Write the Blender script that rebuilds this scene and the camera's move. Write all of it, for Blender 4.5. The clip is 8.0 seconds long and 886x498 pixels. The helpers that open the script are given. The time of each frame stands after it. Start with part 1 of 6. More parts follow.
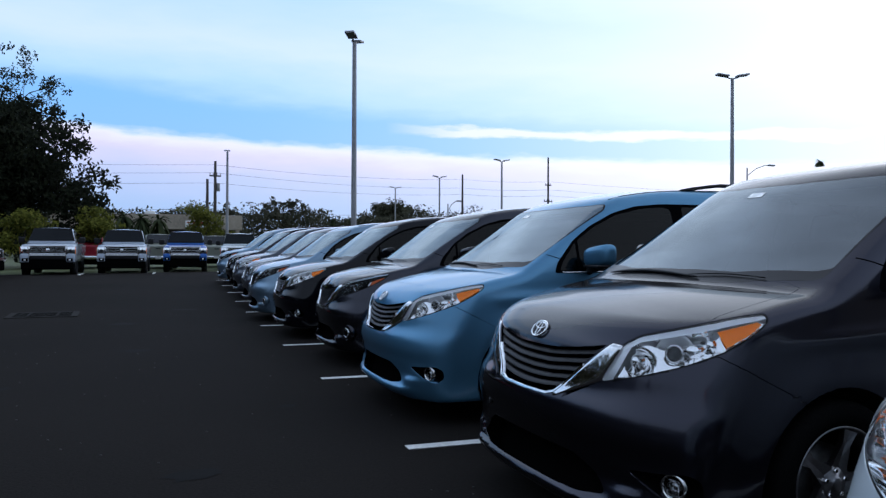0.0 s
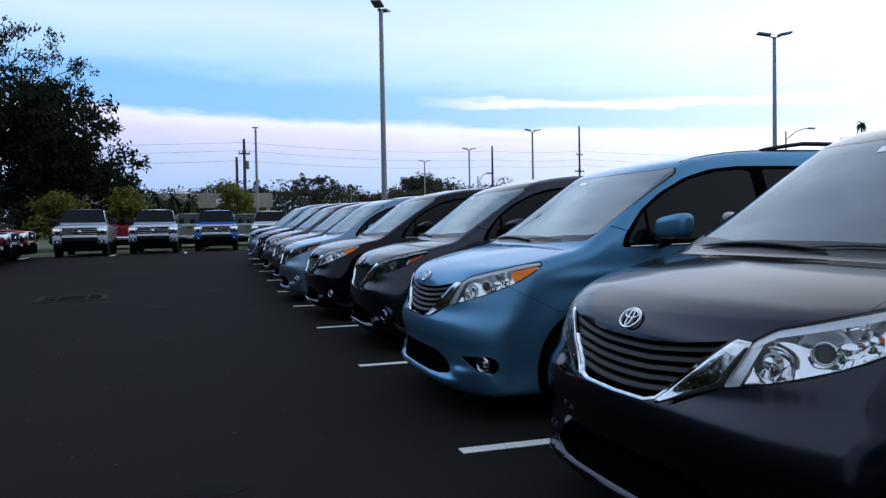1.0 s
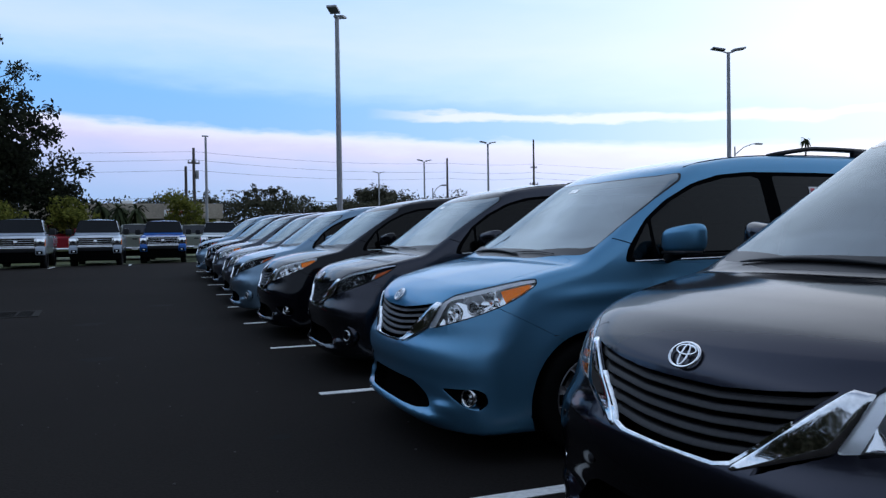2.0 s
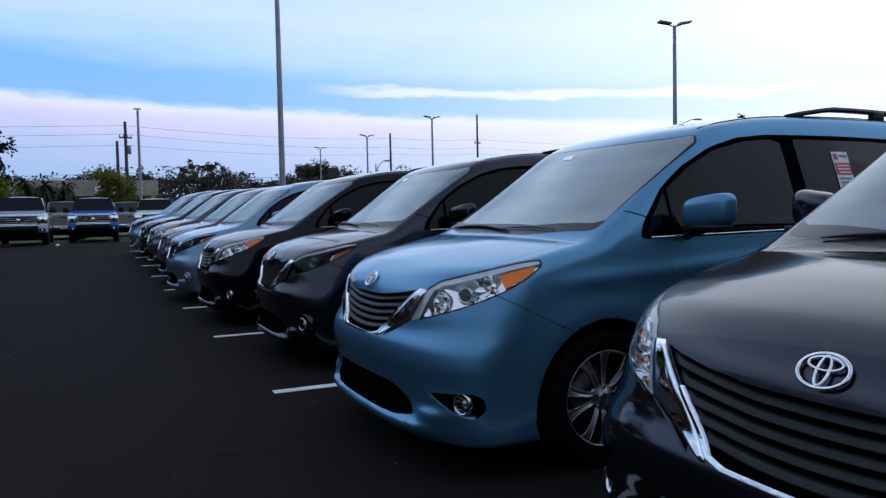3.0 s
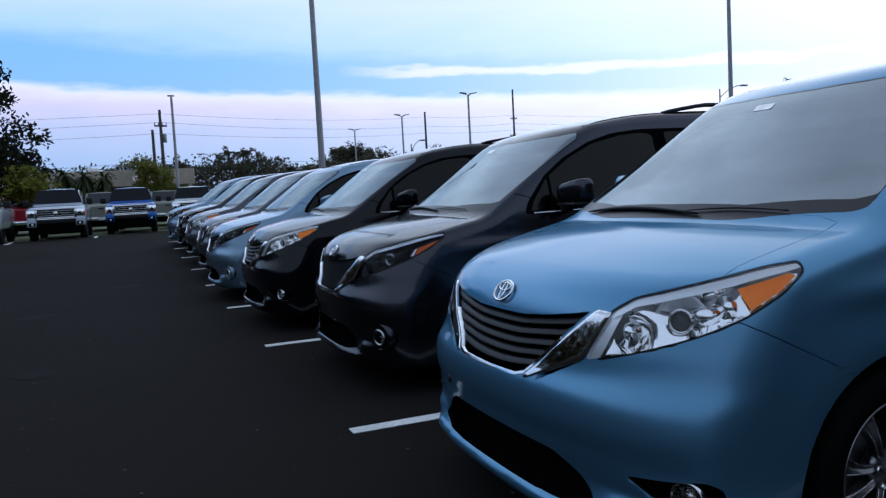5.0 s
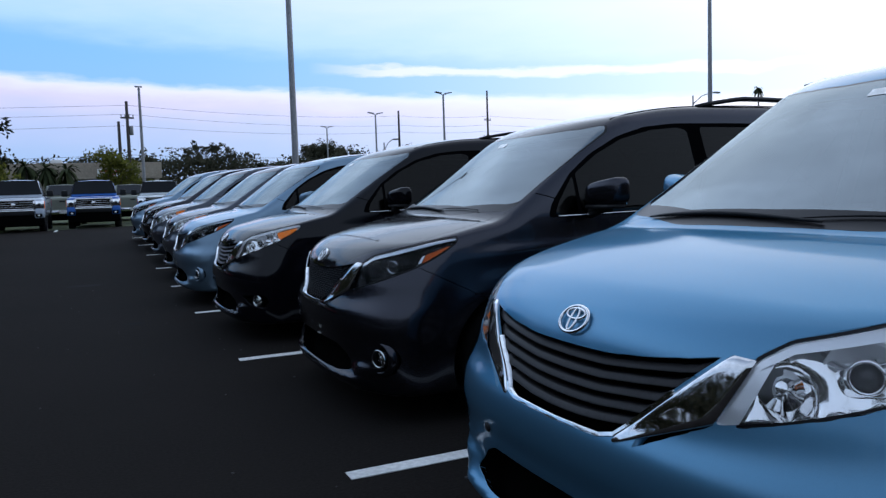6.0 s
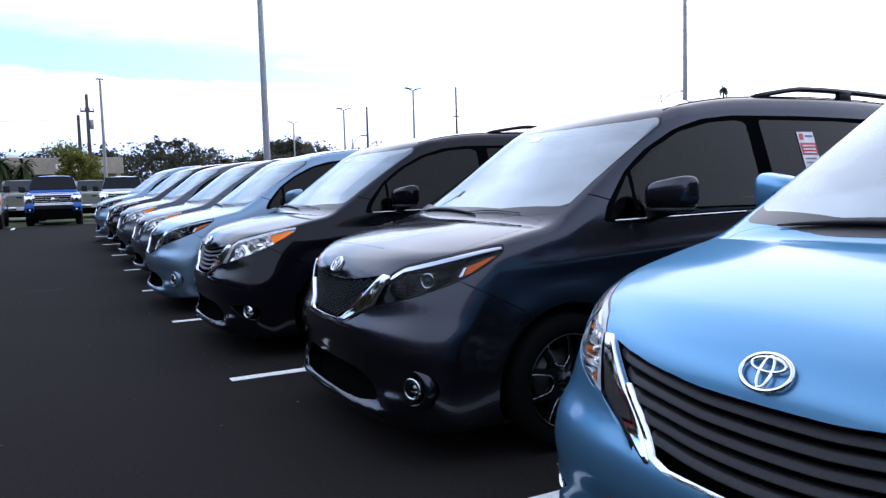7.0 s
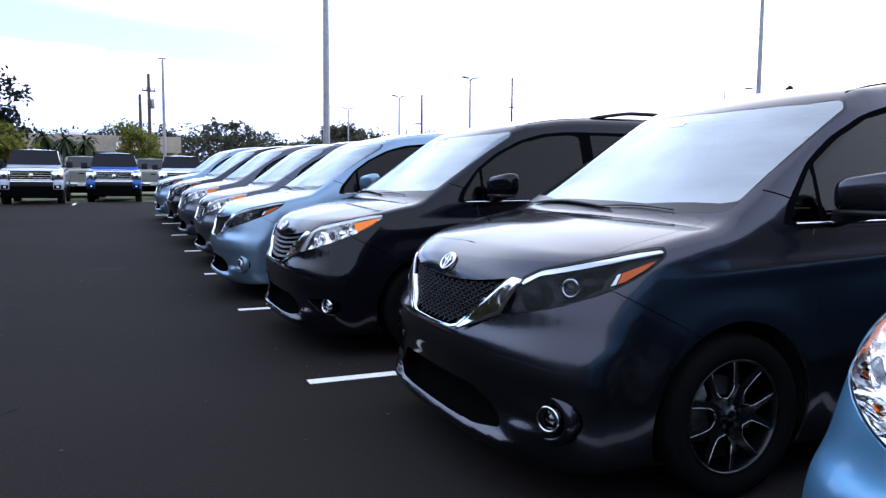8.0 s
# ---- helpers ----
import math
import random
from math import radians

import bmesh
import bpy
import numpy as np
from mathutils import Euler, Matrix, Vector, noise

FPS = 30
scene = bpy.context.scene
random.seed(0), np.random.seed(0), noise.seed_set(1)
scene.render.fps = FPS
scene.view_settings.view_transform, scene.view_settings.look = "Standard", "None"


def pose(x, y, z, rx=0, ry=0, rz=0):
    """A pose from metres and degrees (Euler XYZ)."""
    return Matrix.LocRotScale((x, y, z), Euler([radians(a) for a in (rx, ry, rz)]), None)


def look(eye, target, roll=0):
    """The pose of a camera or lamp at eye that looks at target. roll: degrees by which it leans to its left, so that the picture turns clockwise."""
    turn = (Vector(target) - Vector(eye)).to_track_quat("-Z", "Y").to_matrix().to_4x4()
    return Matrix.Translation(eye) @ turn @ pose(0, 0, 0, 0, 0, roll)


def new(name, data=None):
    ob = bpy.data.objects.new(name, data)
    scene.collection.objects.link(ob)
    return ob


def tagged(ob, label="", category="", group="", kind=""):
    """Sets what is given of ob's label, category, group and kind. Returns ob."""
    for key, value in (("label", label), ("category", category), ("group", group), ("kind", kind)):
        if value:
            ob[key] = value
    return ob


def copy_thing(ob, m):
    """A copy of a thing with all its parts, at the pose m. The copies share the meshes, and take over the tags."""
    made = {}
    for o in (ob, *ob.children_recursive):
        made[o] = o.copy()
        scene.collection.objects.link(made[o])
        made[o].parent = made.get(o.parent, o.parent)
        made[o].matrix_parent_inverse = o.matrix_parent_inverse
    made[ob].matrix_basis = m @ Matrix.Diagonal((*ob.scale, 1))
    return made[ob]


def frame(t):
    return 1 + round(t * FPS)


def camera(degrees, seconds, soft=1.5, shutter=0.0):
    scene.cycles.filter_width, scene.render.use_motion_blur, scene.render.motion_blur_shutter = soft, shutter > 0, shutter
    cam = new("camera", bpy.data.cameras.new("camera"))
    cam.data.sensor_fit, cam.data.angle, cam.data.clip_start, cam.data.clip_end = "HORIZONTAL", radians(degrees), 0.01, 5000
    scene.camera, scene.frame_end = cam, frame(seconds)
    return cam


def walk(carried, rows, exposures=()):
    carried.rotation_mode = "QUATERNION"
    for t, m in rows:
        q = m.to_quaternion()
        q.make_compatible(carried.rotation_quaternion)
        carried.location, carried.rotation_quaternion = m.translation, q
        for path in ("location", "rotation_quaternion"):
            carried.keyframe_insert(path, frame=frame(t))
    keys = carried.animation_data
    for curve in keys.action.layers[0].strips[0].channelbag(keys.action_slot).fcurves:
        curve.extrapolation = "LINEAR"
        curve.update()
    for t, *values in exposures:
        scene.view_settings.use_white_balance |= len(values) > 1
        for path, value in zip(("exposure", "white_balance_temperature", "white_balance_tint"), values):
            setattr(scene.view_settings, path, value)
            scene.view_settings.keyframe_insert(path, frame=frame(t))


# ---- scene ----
cam = camera(60.72, 8.0, soft=1.35)

# camera path
PATH = [
    (0, (-1.452, -4.773, 1.292), (-0.781, -2.888, 1.299), 0.23),
    (0.5, (-1.429, -4.460, 1.281), (-0.703, -2.597, 1.255), -2.49),
    (1, (-1.360, -4.086, 1.300), (-0.765, -2.177, 1.237), -1.02),
    (1.2, (-1.327, -3.927, 1.277), (-0.671, -2.038, 1.267), -0.26),
    (2.3, (-1.265, -3.121, 1.301), (-0.541, -1.258, 1.245), -0.44),
    (2.5, (-1.215, -2.924, 1.280), (-0.500, -1.058, 1.203), 0.88),
    (3, (-1.218, -2.598, 1.286), (-0.368, -0.791, 1.188), -1.18),
    (3.5, (-1.155, -2.239, 1.307), (-0.416, -0.380, 1.297), -2.82),
    (4, (-1.144, -1.912, 1.286), (-0.479, -0.031, 1.153), -1.58),
    (4.5, (-1.140, -1.557, 1.285), (-0.341, 0.270, 1.124), -3.56),
    (4.7, (-1.113, -1.398, 1.296), (-0.364, 0.450, 1.148), -2.72),
    (5.8, (-1.077, -0.630, 1.317), (-0.226, 1.173, 1.161), -3.61),
    (6, (-1.038, -0.433, 1.302), (-0.202, 1.377, 1.150), -1.84),
    (6.5, (-1.030, -0.053, 1.315), (-0.163, 1.742, 1.157), -1.02),
    (7, (-1.106, 0.300, 1.329), (-0.189, 2.070, 1.166), -1.64),
    (7.5, (-1.145, 0.664, 1.308), (-0.281, 2.459, 1.126), -2.61),
    (8, (-1.173, 1.032, 1.310), (-0.367, 2.853, 1.124), 0.47),
]
EXPOSURE = [(0, -0.15, 5700, 12), (1.0, -0.1, 5700, 12), (2.5, -0.3, 5600, 12), (3.5, -0.27, 5600, 12), (3.8, -0.38, 5600, 12), (3.9, -0.1, 5650, 14), (4.0, 0.35, 5800, 18), (4.2, 0.62, 5900, 18), (4.3, 0.5, 5850, 18), (4.4, 0.0, 5650, 14), (4.5, -0.22, 5600, 12), (6.4, -0.15, 5650, 12), (6.7, 0.35, 5750, 18), (7.0, 0.92, 5850, 20), (7.4, 1.2, 5850, 20), (8, 1.25, 5850, 20)]
walk(cam, [(t, look(e, g, r)) for t, e, g, r in PATH], EXPOSURE)

# ---- sky and light: an evening sky, bright cloud to the east of the row, the sun behind it ----
SUN_DIR = Vector((0.80, 0.50, 0.42)).normalized()


def sky():
    world = bpy.data.worlds.new("world")
    scene.world = world
    world.use_nodes = True
    nt = world.node_tree
    N, L = nt.nodes, nt.links
    bg = N["Background"]

    def math_node(op, a, b=None, c=None, clamp=False):
        n = N.new("ShaderNodeMath")
        n.operation, n.use_clamp = op, clamp
        for i, v in enumerate((a, b, c)):
            if v is None:
                continue
            if isinstance(v, (int, float)):
                n.inputs[i].default_value = v
            else:
                L.new(v, n.inputs[i])
        return n.outputs[0]

    tc = N.new("ShaderNodeTexCoord")
    d = tc.outputs["Generated"]
    sep = N.new("ShaderNodeSeparateXYZ")
    L.new(d, sep.inputs[0])

    def dot(v):
        n = N.new("ShaderNodeVectorMath")
        n.operation = "DOT_PRODUCT"
        L.new(d, n.inputs[0])
        n.inputs[1].default_value = v
        return n.outputs["Value"]

    def cloud(scale, detail, stretch):
        mp = N.new("ShaderNodeMapping")
        mp.inputs["Scale"].default_value = stretch
        mp.inputs["Rotation"].default_value = (0, 0.06, 0.35)
        L.new(d, mp.inputs["Vector"])
        n = N.new("ShaderNodeTexNoise")
        n.inputs["Scale"].default_value, n.inputs["Detail"].default_value, n.inputs["Roughness"].default_value = scale, detail, 0.55
        L.new(mp.outputs[0], n.inputs["Vector"])
        return n.outputs["Fac"]

    across = dot((0.94, -0.34, 0.0))
    fine = cloud(13.0, 9, (1, 1, 4.2))
    broad = cloud(2.3, 5, (1, 1, 4.5))
    # height in the sky, tilted along the cloud bank and frayed by the clouds
    v = math_node("MULTIPLY_ADD", across, 0.05, sep.outputs["Z"])
    v = math_node("MULTIPLY_ADD", math_node("SUBTRACT", fine, 0.5), 0.026, v)
    v2 = math_node("MULTIPLY_ADD", math_node("SUBTRACT", broad, 0.5), 0.10, v)
    low = N.new("ShaderNodeValToRGB")
    L.new(v, low.inputs["Fac"])
    stops = ((0.0, (0.42, 0.52, 0.80)), (0.035, (0.42, 0.57, 0.84)), (0.08, (0.60, 0.64, 0.88)), (0.108, (0.84, 0.74, 0.93)), (0.122, (1.0, 0.93, 1.02)), (0.1255, (0.80, 0.86, 1.02)), (0.131, (0.30, 0.58, 0.98)), (0.19, (0.27, 0.58, 1.0)))
    er = low.color_ramp.elements
    er[0].position, er[0].color = stops[0][0], (*stops[0][1], 1)
    er[1].position, er[1].color = stops[-1][0], (*stops[-1][1], 1)
    for p, c in stops[1:-1]:
        e = er.new(p)
        e.color = (*c, 1)
    high = N.new("ShaderNodeValToRGB")
    L.new(v2, high.inputs["Fac"])
    stops = ((0.155, (0.27, 0.56, 0.98)), (0.20, (0.55, 0.78, 1.02)), (0.24, (0.76, 0.88, 1.05)), (0.30, (0.56, 0.78, 1.05)), (0.36, (0.9, 1.05, 1.22)), (0.5, (1.12, 1.28, 1.45)), (0.66, (0.7, 0.83, 1.0)), (1.0, (0.22, 0.28, 0.38)))
    er = high.color_ramp.elements
    er[0].position, er[0].color = stops[0][0], (*stops[0][1], 1)
    er[1].position, er[1].color = stops[-1][0], (*stops[-1][1], 1)
    for p, c in stops[1:-1]:
        e = er.new(p)
        e.color = (*c, 1)

    def mix(fac, a, b):
        n = N.new("ShaderNodeMixRGB")
        for i, s in enumerate((fac, a, b)):
            if isinstance(s, tuple):
                n.inputs[i].default_value = s
            else:
                L.new(s, n.inputs[i])
        return n.outputs[0]

    up = N.new("ShaderNodeMapRange")
    up.interpolation_type = "SMOOTHSTEP"
    up.inputs["From Min"].default_value, up.inputs["From Max"].default_value = 0.158, 0.185
    L.new(v, up.inputs["Value"])
    col = mix(up.outputs[0], low.outputs[0], high.outputs[0])
    # one long thin streak of cloud in the blue band
    off = math_node("ABSOLUTE", math_node("SUBTRACT", math_node("MULTIPLY_ADD", across, -0.01, v), 0.157))
    streak = math_node("MULTIPLY", math_node("SUBTRACT", 1.0, math_node("DIVIDE", off, 0.008)), 1.7, clamp=True)
    ends = N.new("ShaderNodeMapRange")
    ends.inputs["From Min"].default_value, ends.inputs["From Max"].default_value = -0.08, 0.02
    L.new(across, ends.inputs["Value"])
    col = mix(math_node("MULTIPLY", streak, ends.outputs[0]), col, (0.95, 0.93, 1.02, 1))
    # the glow of the hidden sun whitens the cloud on its side
    g = math_node("MAXIMUM", dot(tuple(SUN_DIR)), 0.0)
    glow = math_node("POWER", g, 7.0)
    col = mix(math_node("MULTIPLY", glow, 0.9, clamp=True), col, (1.15, 1.17, 1.16, 1))
    # dusk: away from the bright side the sky is an even, dimmer grey-blue overcast
    fw = N.new("ShaderNodeMapRange")
    fw.interpolation_type = "SMOOTHSTEP"
    fw.inputs["From Min"].default_value, fw.inputs["From Max"].default_value = -0.45, 0.80
    fw.inputs["To Min"].default_value, fw.inputs["To Max"].default_value = 0.0, 1.0
    L.new(dot((0.38, 0.89, 0.25)), fw.inputs["Value"])
    col = mix(fw.outputs[0], (0.56, 0.63, 0.72, 1), col)
    # thin clear sky shines through
    na = N.new("ShaderNodeTexSky")
    na.sky_type = "NISHITA"
    na.sun_disc = False
    na.sun_elevation = math.asin(SUN_DIR.z)
    na.sun_rotation = math.atan2(SUN_DIR.x, SUN_DIR.y)
    sc = N.new("ShaderNodeVectorMath")
    sc.operation = "SCALE"
    L.new(na.outputs[0], sc.inputs[0])
    sc.inputs["Scale"].default_value = 0.05
    ad = N.new("ShaderNodeMixRGB")
    ad.blend_type = "ADD"
    ad.inputs[0].default_value = 0.35
    L.new(col, ad.inputs[1])
    L.new(sc.outputs[0], ad.inputs[2])
    L.new(ad.outputs[0], bg.inputs[0])
    bg.inputs[1].default_value = 1.0


sky()
sun = new("sun", bpy.data.lights.new("sun", "SUN"))
sun.data.energy, sun.data.angle, sun.data.color = 0.6, radians(110), (1.0, 0.93, 0.86)
sun.matrix_basis = look((60 * SUN_DIR.x, 60 * SUN_DIR.y, 60 * SUN_DIR.z), (0, 0, 0))

# ---- materials ----
def mat(name, colour, rough=0.5, metal=0.0, coat=0.0, spec=0.5):
    m = bpy.data.materials.new(name)
    m.use_nodes = True
    b = m.node_tree.nodes["Principled BSDF"]
    b.inputs["Base Color"].default_value = (*colour, 1)
    b.inputs["Roughness"].default_value = rough
    b.inputs["Metallic"].default_value = metal
    b.inputs["Coat Weight"].default_value = coat
    b.inputs["Coat Roughness"].default_value = 0.03
    b.inputs["Specular IOR Level"].default_value = spec
    return m


def grain(m, scale, amount, bump=0.0, wide=0.0, wide_scale=0.6, distance=0.01, colour2=None):
    """Varies a material at two scales in its own colour, and gives it a fine relief."""
    nt = m.node_tree
    b = nt.nodes["Principled BSDF"]
    base = tuple(b.inputs["Base Color"].default_value)
    tc = nt.nodes.new("ShaderNodeTexCoord")
    n1 = nt.nodes.new("ShaderNodeTexNoise")
    n1.inputs["Scale"].default_value, n1.inputs["Detail"].default_value = scale, 5
    n2 = nt.nodes.new("ShaderNodeTexNoise")
    n2.inputs["Scale"].default_value, n2.inputs["Detail"].default_value = wide_scale, 4
    for n in (n1, n2):
        nt.links.new(tc.outputs["Object"], n.inputs["Vector"])
    add = nt.nodes.new("ShaderNodeMath")
    add.operation = "MULTIPLY_ADD"
    nt.links.new(n2.outputs["Fac"], add.inputs[0])
    add.inputs[1].default_value = wide
    mul = nt.nodes.new("ShaderNodeMath")
    mul.operation = "MULTIPLY"
    nt.links.new(n1.outputs["Fac"], mul.inputs[0])
    mul.inputs[1].default_value = amount
    nt.links.new(mul.outputs[0], add.inputs[2])
    ramp = nt.nodes.new("ShaderNodeValToRGB")
    mid = (amount + wide) / 2
    spread = (amount + wide) * 0.22 + 1e-4
    ramp.color_ramp.elements[0].position = max(0.0, mid - spread)
    ramp.color_ramp.elements[1].position = min(1.0, mid + spread)
    lo = colour2 if colour2 else tuple(c * 0.62 for c in base[:3])
    ramp.color_ramp.elements[0].color = (*lo, 1)
    ramp.color_ramp.elements[1].color = tuple(min(1, c * 1.35) for c in base[:3]) + (1,)
    nt.links.new(add.outputs[0], ramp.inputs["Fac"])
    nt.links.new(ramp.outputs["Color"], b.inputs["Base Color"])
    if bump:
        bp = nt.nodes.new("ShaderNodeBump")
        bp.inputs["Strength"].default_value, bp.inputs["Distance"].default_value = bump, distance
        nt.links.new(n1.outputs["Fac"], bp.inputs["Height"])
        nt.links.new(bp.outputs["Normal"], b.inputs["Normal"])
    return m


def paint(name, colour, metal=0.55, rough=0.32, coat=1.34):
    """Metallic car paint under clear coat, with fine flakes and a thin film of dust."""
    m = mat(name, colour, rough, metal, 1.0)
    nt = m.node_tree
    b = nt.nodes["Principled BSDF"]
    b.inputs["Coat IOR"].default_value = coat
    b.inputs["Specular IOR Level"].default_value = 0.15 if metal else 0.0
    b.inputs["Specular Tint"].default_value = (*[min(1, 0.1 + 1.3 * c) for c in colour], 1)
    tc = nt.nodes.new("ShaderNodeTexCoord")
    fl = nt.nodes.new("ShaderNodeTexNoise")
    fl.inputs["Scale"].default_value, fl.inputs["Detail"].default_value = 900, 2
    du = nt.nodes.new("ShaderNodeTexNoise")
    du.inputs["Scale"].default_value, du.inputs["Detail"].default_value = 3.5, 6
    nt.links.new(tc.outputs["Object"], fl.inputs["Vector"])
    nt.links.new(tc.outputs["Object"], du.inputs["Vector"])
    mix = nt.nodes.new("ShaderNodeMixRGB")
    mix.inputs[1].default_value = (*[c * 0.8 for c in colour], 1)
    mix.inputs[2].default_value = (*[min(1, c * 1.25) for c in colour], 1)
    nt.links.new(fl.outputs["Fac"], mix.inputs[0])
    nt.links.new(mix.outputs[0], b.inputs["Base Color"])
    mr = nt.nodes.new("ShaderNodeMapRange")
    mr.inputs["To Min"].default_value, mr.inputs["To Max"].default_value = 0.04, 0.12
    nt.links.new(du.outputs["Fac"], mr.inputs["Value"])
    nt.links.new(mr.outputs[0], b.inputs["Coat Roughness"])
    return m


def glass(name, tint, gloss=1.5, haze=0.0, sheen=(1, 1, 1)):
    """A thin pane: tinted, clear, with mirror gloss by Fresnel; haze adds a pale veil and painted cloud tone."""
    m = bpy.data.materials.new(name)
    m.use_nodes = True
    nt = m.node_tree
    nt.nodes.clear()
    out = nt.nodes.new("ShaderNodeOutputMaterial")
    tr = nt.nodes.new("ShaderNodeBsdfTransparent")
    tr.inputs[0].default_value = (*tint, 1)
    gl = nt.nodes.new("ShaderNodeBsdfGlossy")
    gl.inputs["Roughness"].default_value = 0.015
    gl.inputs["Color"].default_value = (*sheen, 1)
    fr = nt.nodes.new("ShaderNodeFresnel")
    fr.inputs["IOR"].default_value = gloss
    mx = nt.nodes.new("ShaderNodeMixShader")
    if haze:
        df = nt.nodes.new("ShaderNodeBsdfDiffuse")
        df.inputs[0].default_value = (0.52, 0.57, 0.62, 1)
        hz = nt.nodes.new("ShaderNodeMixShader")
        no = nt.nodes.new("ShaderNodeTexNoise")
        no.inputs["Scale"].default_value, no.inputs["Detail"].default_value = 4, 6
        tc = nt.nodes.new("ShaderNodeTexCoord")
        nt.links.new(tc.outputs["Object"], no.inputs["Vector"])
        mr = nt.nodes.new("ShaderNodeMapRange")
        mr.inputs["To Min"].default_value, mr.inputs["To Max"].default_value = haze * 0.6, haze * 1.4
        nt.links.new(no.outputs["Fac"], mr.inputs["Value"])
        nt.links.new(mr.outputs[0], hz.inputs[0])
        nt.links.new(tr.outputs[0], hz.inputs[1])
        nt.links.new(df.outputs[0], hz.inputs[2])
        under = hz.outputs[0]
        # broad, soft patches in the gloss colour stand in for reflected cloud
        mp = nt.nodes.new("ShaderNodeMapping")
        mp.inputs["Scale"].default_value = (1.0, 0.8, 2.6)
        nt.links.new(tc.outputs["Object"], mp.inputs["Vector"])
        cloud_tone = nt.nodes.new("ShaderNodeTexNoise")
        cloud_tone.inputs["Scale"].default_value, cloud_tone.inputs["Detail"].default_value = 1.7, 4
        nt.links.new(mp.outputs[0], cloud_tone.inputs["Vector"])
        ramp = nt.nodes.new("ShaderNodeValToRGB")
        ramp.color_ramp.elements[0].position, ramp.color_ramp.elements[1].position = 0.36, 0.64
        ramp.color_ramp.elements[0].color = (*[c * 0.76 for c in sheen], 1)
        ramp.color_ramp.elements[1].color = (*sheen, 1)
        nt.links.new(cloud_tone.outputs["Fac"], ramp.inputs["Fac"])
        nt.links.new(ramp.outputs["Color"], gl.inputs["Color"])
    else:
        under = tr.outputs[0]
    nt.links.new(fr.outputs[0], mx.inputs[0])
    nt.links.new(under, mx.inputs[1])
    nt.links.new(gl.outputs[0], mx.inputs[2])
    nt.links.new(mx.outputs[0], out.inputs["Surface"])
    return m


CHROME = grain(mat("chrome", (0.82, 0.83, 0.85), 0.06, 1.0), 40, 0.1, 0, 0.1)
# near-black without gloss: paints the shade inside openings and under the pickups
VOID = mat("recess_shade_black", (0.003, 0.003, 0.003), 1.0, spec=0.0)
LAMP_CHROME = mat("lamp_reflector", (0.95, 0.95, 0.95), 0.07, 1.0)
LAMP_GREY = mat("lamp_bezel", (0.94, 0.95, 0.96), 0.28, 0.5, 0.3)
LAMP_DARK = mat("smoked_lamp_bezel", (0.005, 0.005, 0.006), 0.06, 0.0, 0.0, 0.2)
AMBER = mat("amber_reflector", (1.0, 0.25, 0.01), 0.45, 0.85)
RED_AMBER = mat("dark_amber_reflector", (0.55, 0.11, 0.025), 0.4, 0.85)
LENS = glass("clear_lens", (0.96, 0.97, 0.98), 1.42)
SMOKE_LENS = glass("smoked_lens", (0.8, 0.82, 0.85), 1.2)
SCREEN = glass("windscreen_glass", (0.12, 0.15, 0.17), 3.9, 0.012, (0.86, 0.96, 1.0))
# windscreen copy with weaker gloss, imitating a dimmer reflection
DARKSCREEN = glass("dim_gloss_windscreen_glass", (0.10, 0.12, 0.13), 2.5, 0.012, (0.86, 0.95, 1.0))
COWL = grain(mat("black_glass_border", (0.003, 0.003, 0.0035), 0.8, spec=0.0), 60, 0.4, 0, 0.3)
FRIT = grain(mat("black_glass_band", (0.006, 0.006, 0.007), 0.3, spec=0.3), 60, 0.4, 0, 0.3)
PRIVACY = glass("tinted_glass", (0.02, 0.022, 0.024), 1.3, 0.0, (1.0, 0.95, 0.88))
GLASS = glass("door_glass", (0.03, 0.033, 0.035), 1.32, 0.0, (1.0, 0.97, 0.90))
BLACK = grain(mat("black_plastic", (0.007, 0.007, 0.008), 0.55, spec=0.3), 220, 0.5, 0.15, 0.3, distance=0.001)
GLOSSBLACK = mat("gloss_black_trim", (0.004, 0.004, 0.005), 0.3, 0.0, 0.0, 0.2)
SLAT = grain(mat("grille_grey", (0.02, 0.019, 0.02), 0.45, 0.0, 0.0, 0.2), 80, 0.3, 0, 0.2)
RUBBER = grain(mat("tyre_rubber", (0.006, 0.006, 0.006), 0.95, spec=0.0), 90, 0.5, 0.3, 0.4, 4, 0.002)
ALLOY = grain(mat("alloy_wheel", (0.62, 0.62, 0.63), 0.2, 1.0), 30, 0.2, 0, 0.3, 6)
GREYALLOY = grain(mat("grey_alloy_wheel", (0.28, 0.27, 0.28), 0.3, 1.0), 30, 0.2, 0, 0.3, 6)
DARKALLOY = grain(mat("dark_alloy_wheel", (0.02, 0.02, 0.022), 0.25, 0.85, 0.3), 30, 0.2, 0, 0.3, 6)
STEEL = grain(mat("brake_disc", (0.12, 0.12, 0.12), 0.45, 0.9), 60, 0.4, 0, 0.2)
TRIMGREY = grain(mat("cabin_plastic", (0.035, 0.033, 0.032), 0.7), 120, 0.4, 0.2, 0.3, distance=0.001)
CLOTH = grain(mat("seat_cloth", (0.09, 0.085, 0.08), 0.95), 260, 0.6, 0.3, 0.3, distance=0.002)
WHITEPLASTIC = grain(mat("white_plastic", (0.7, 0.7, 0.68), 0.5), 30, 0.2, 0, 0.2)
REDPRINT = mat("red_print", (0.55, 0.03, 0.05), 0.5)
PAPER = grain(mat("paper", (0.75, 0.74, 0.72), 0.8), 20, 0.1, 0, 0.2)
# bright metal that imitates a glint on the windscreen
GLINTGREY = grain(mat("glint_foil", (0.7, 0.72, 0.72), 0.35, 0.8), 30, 0.2, 0, 0.2)
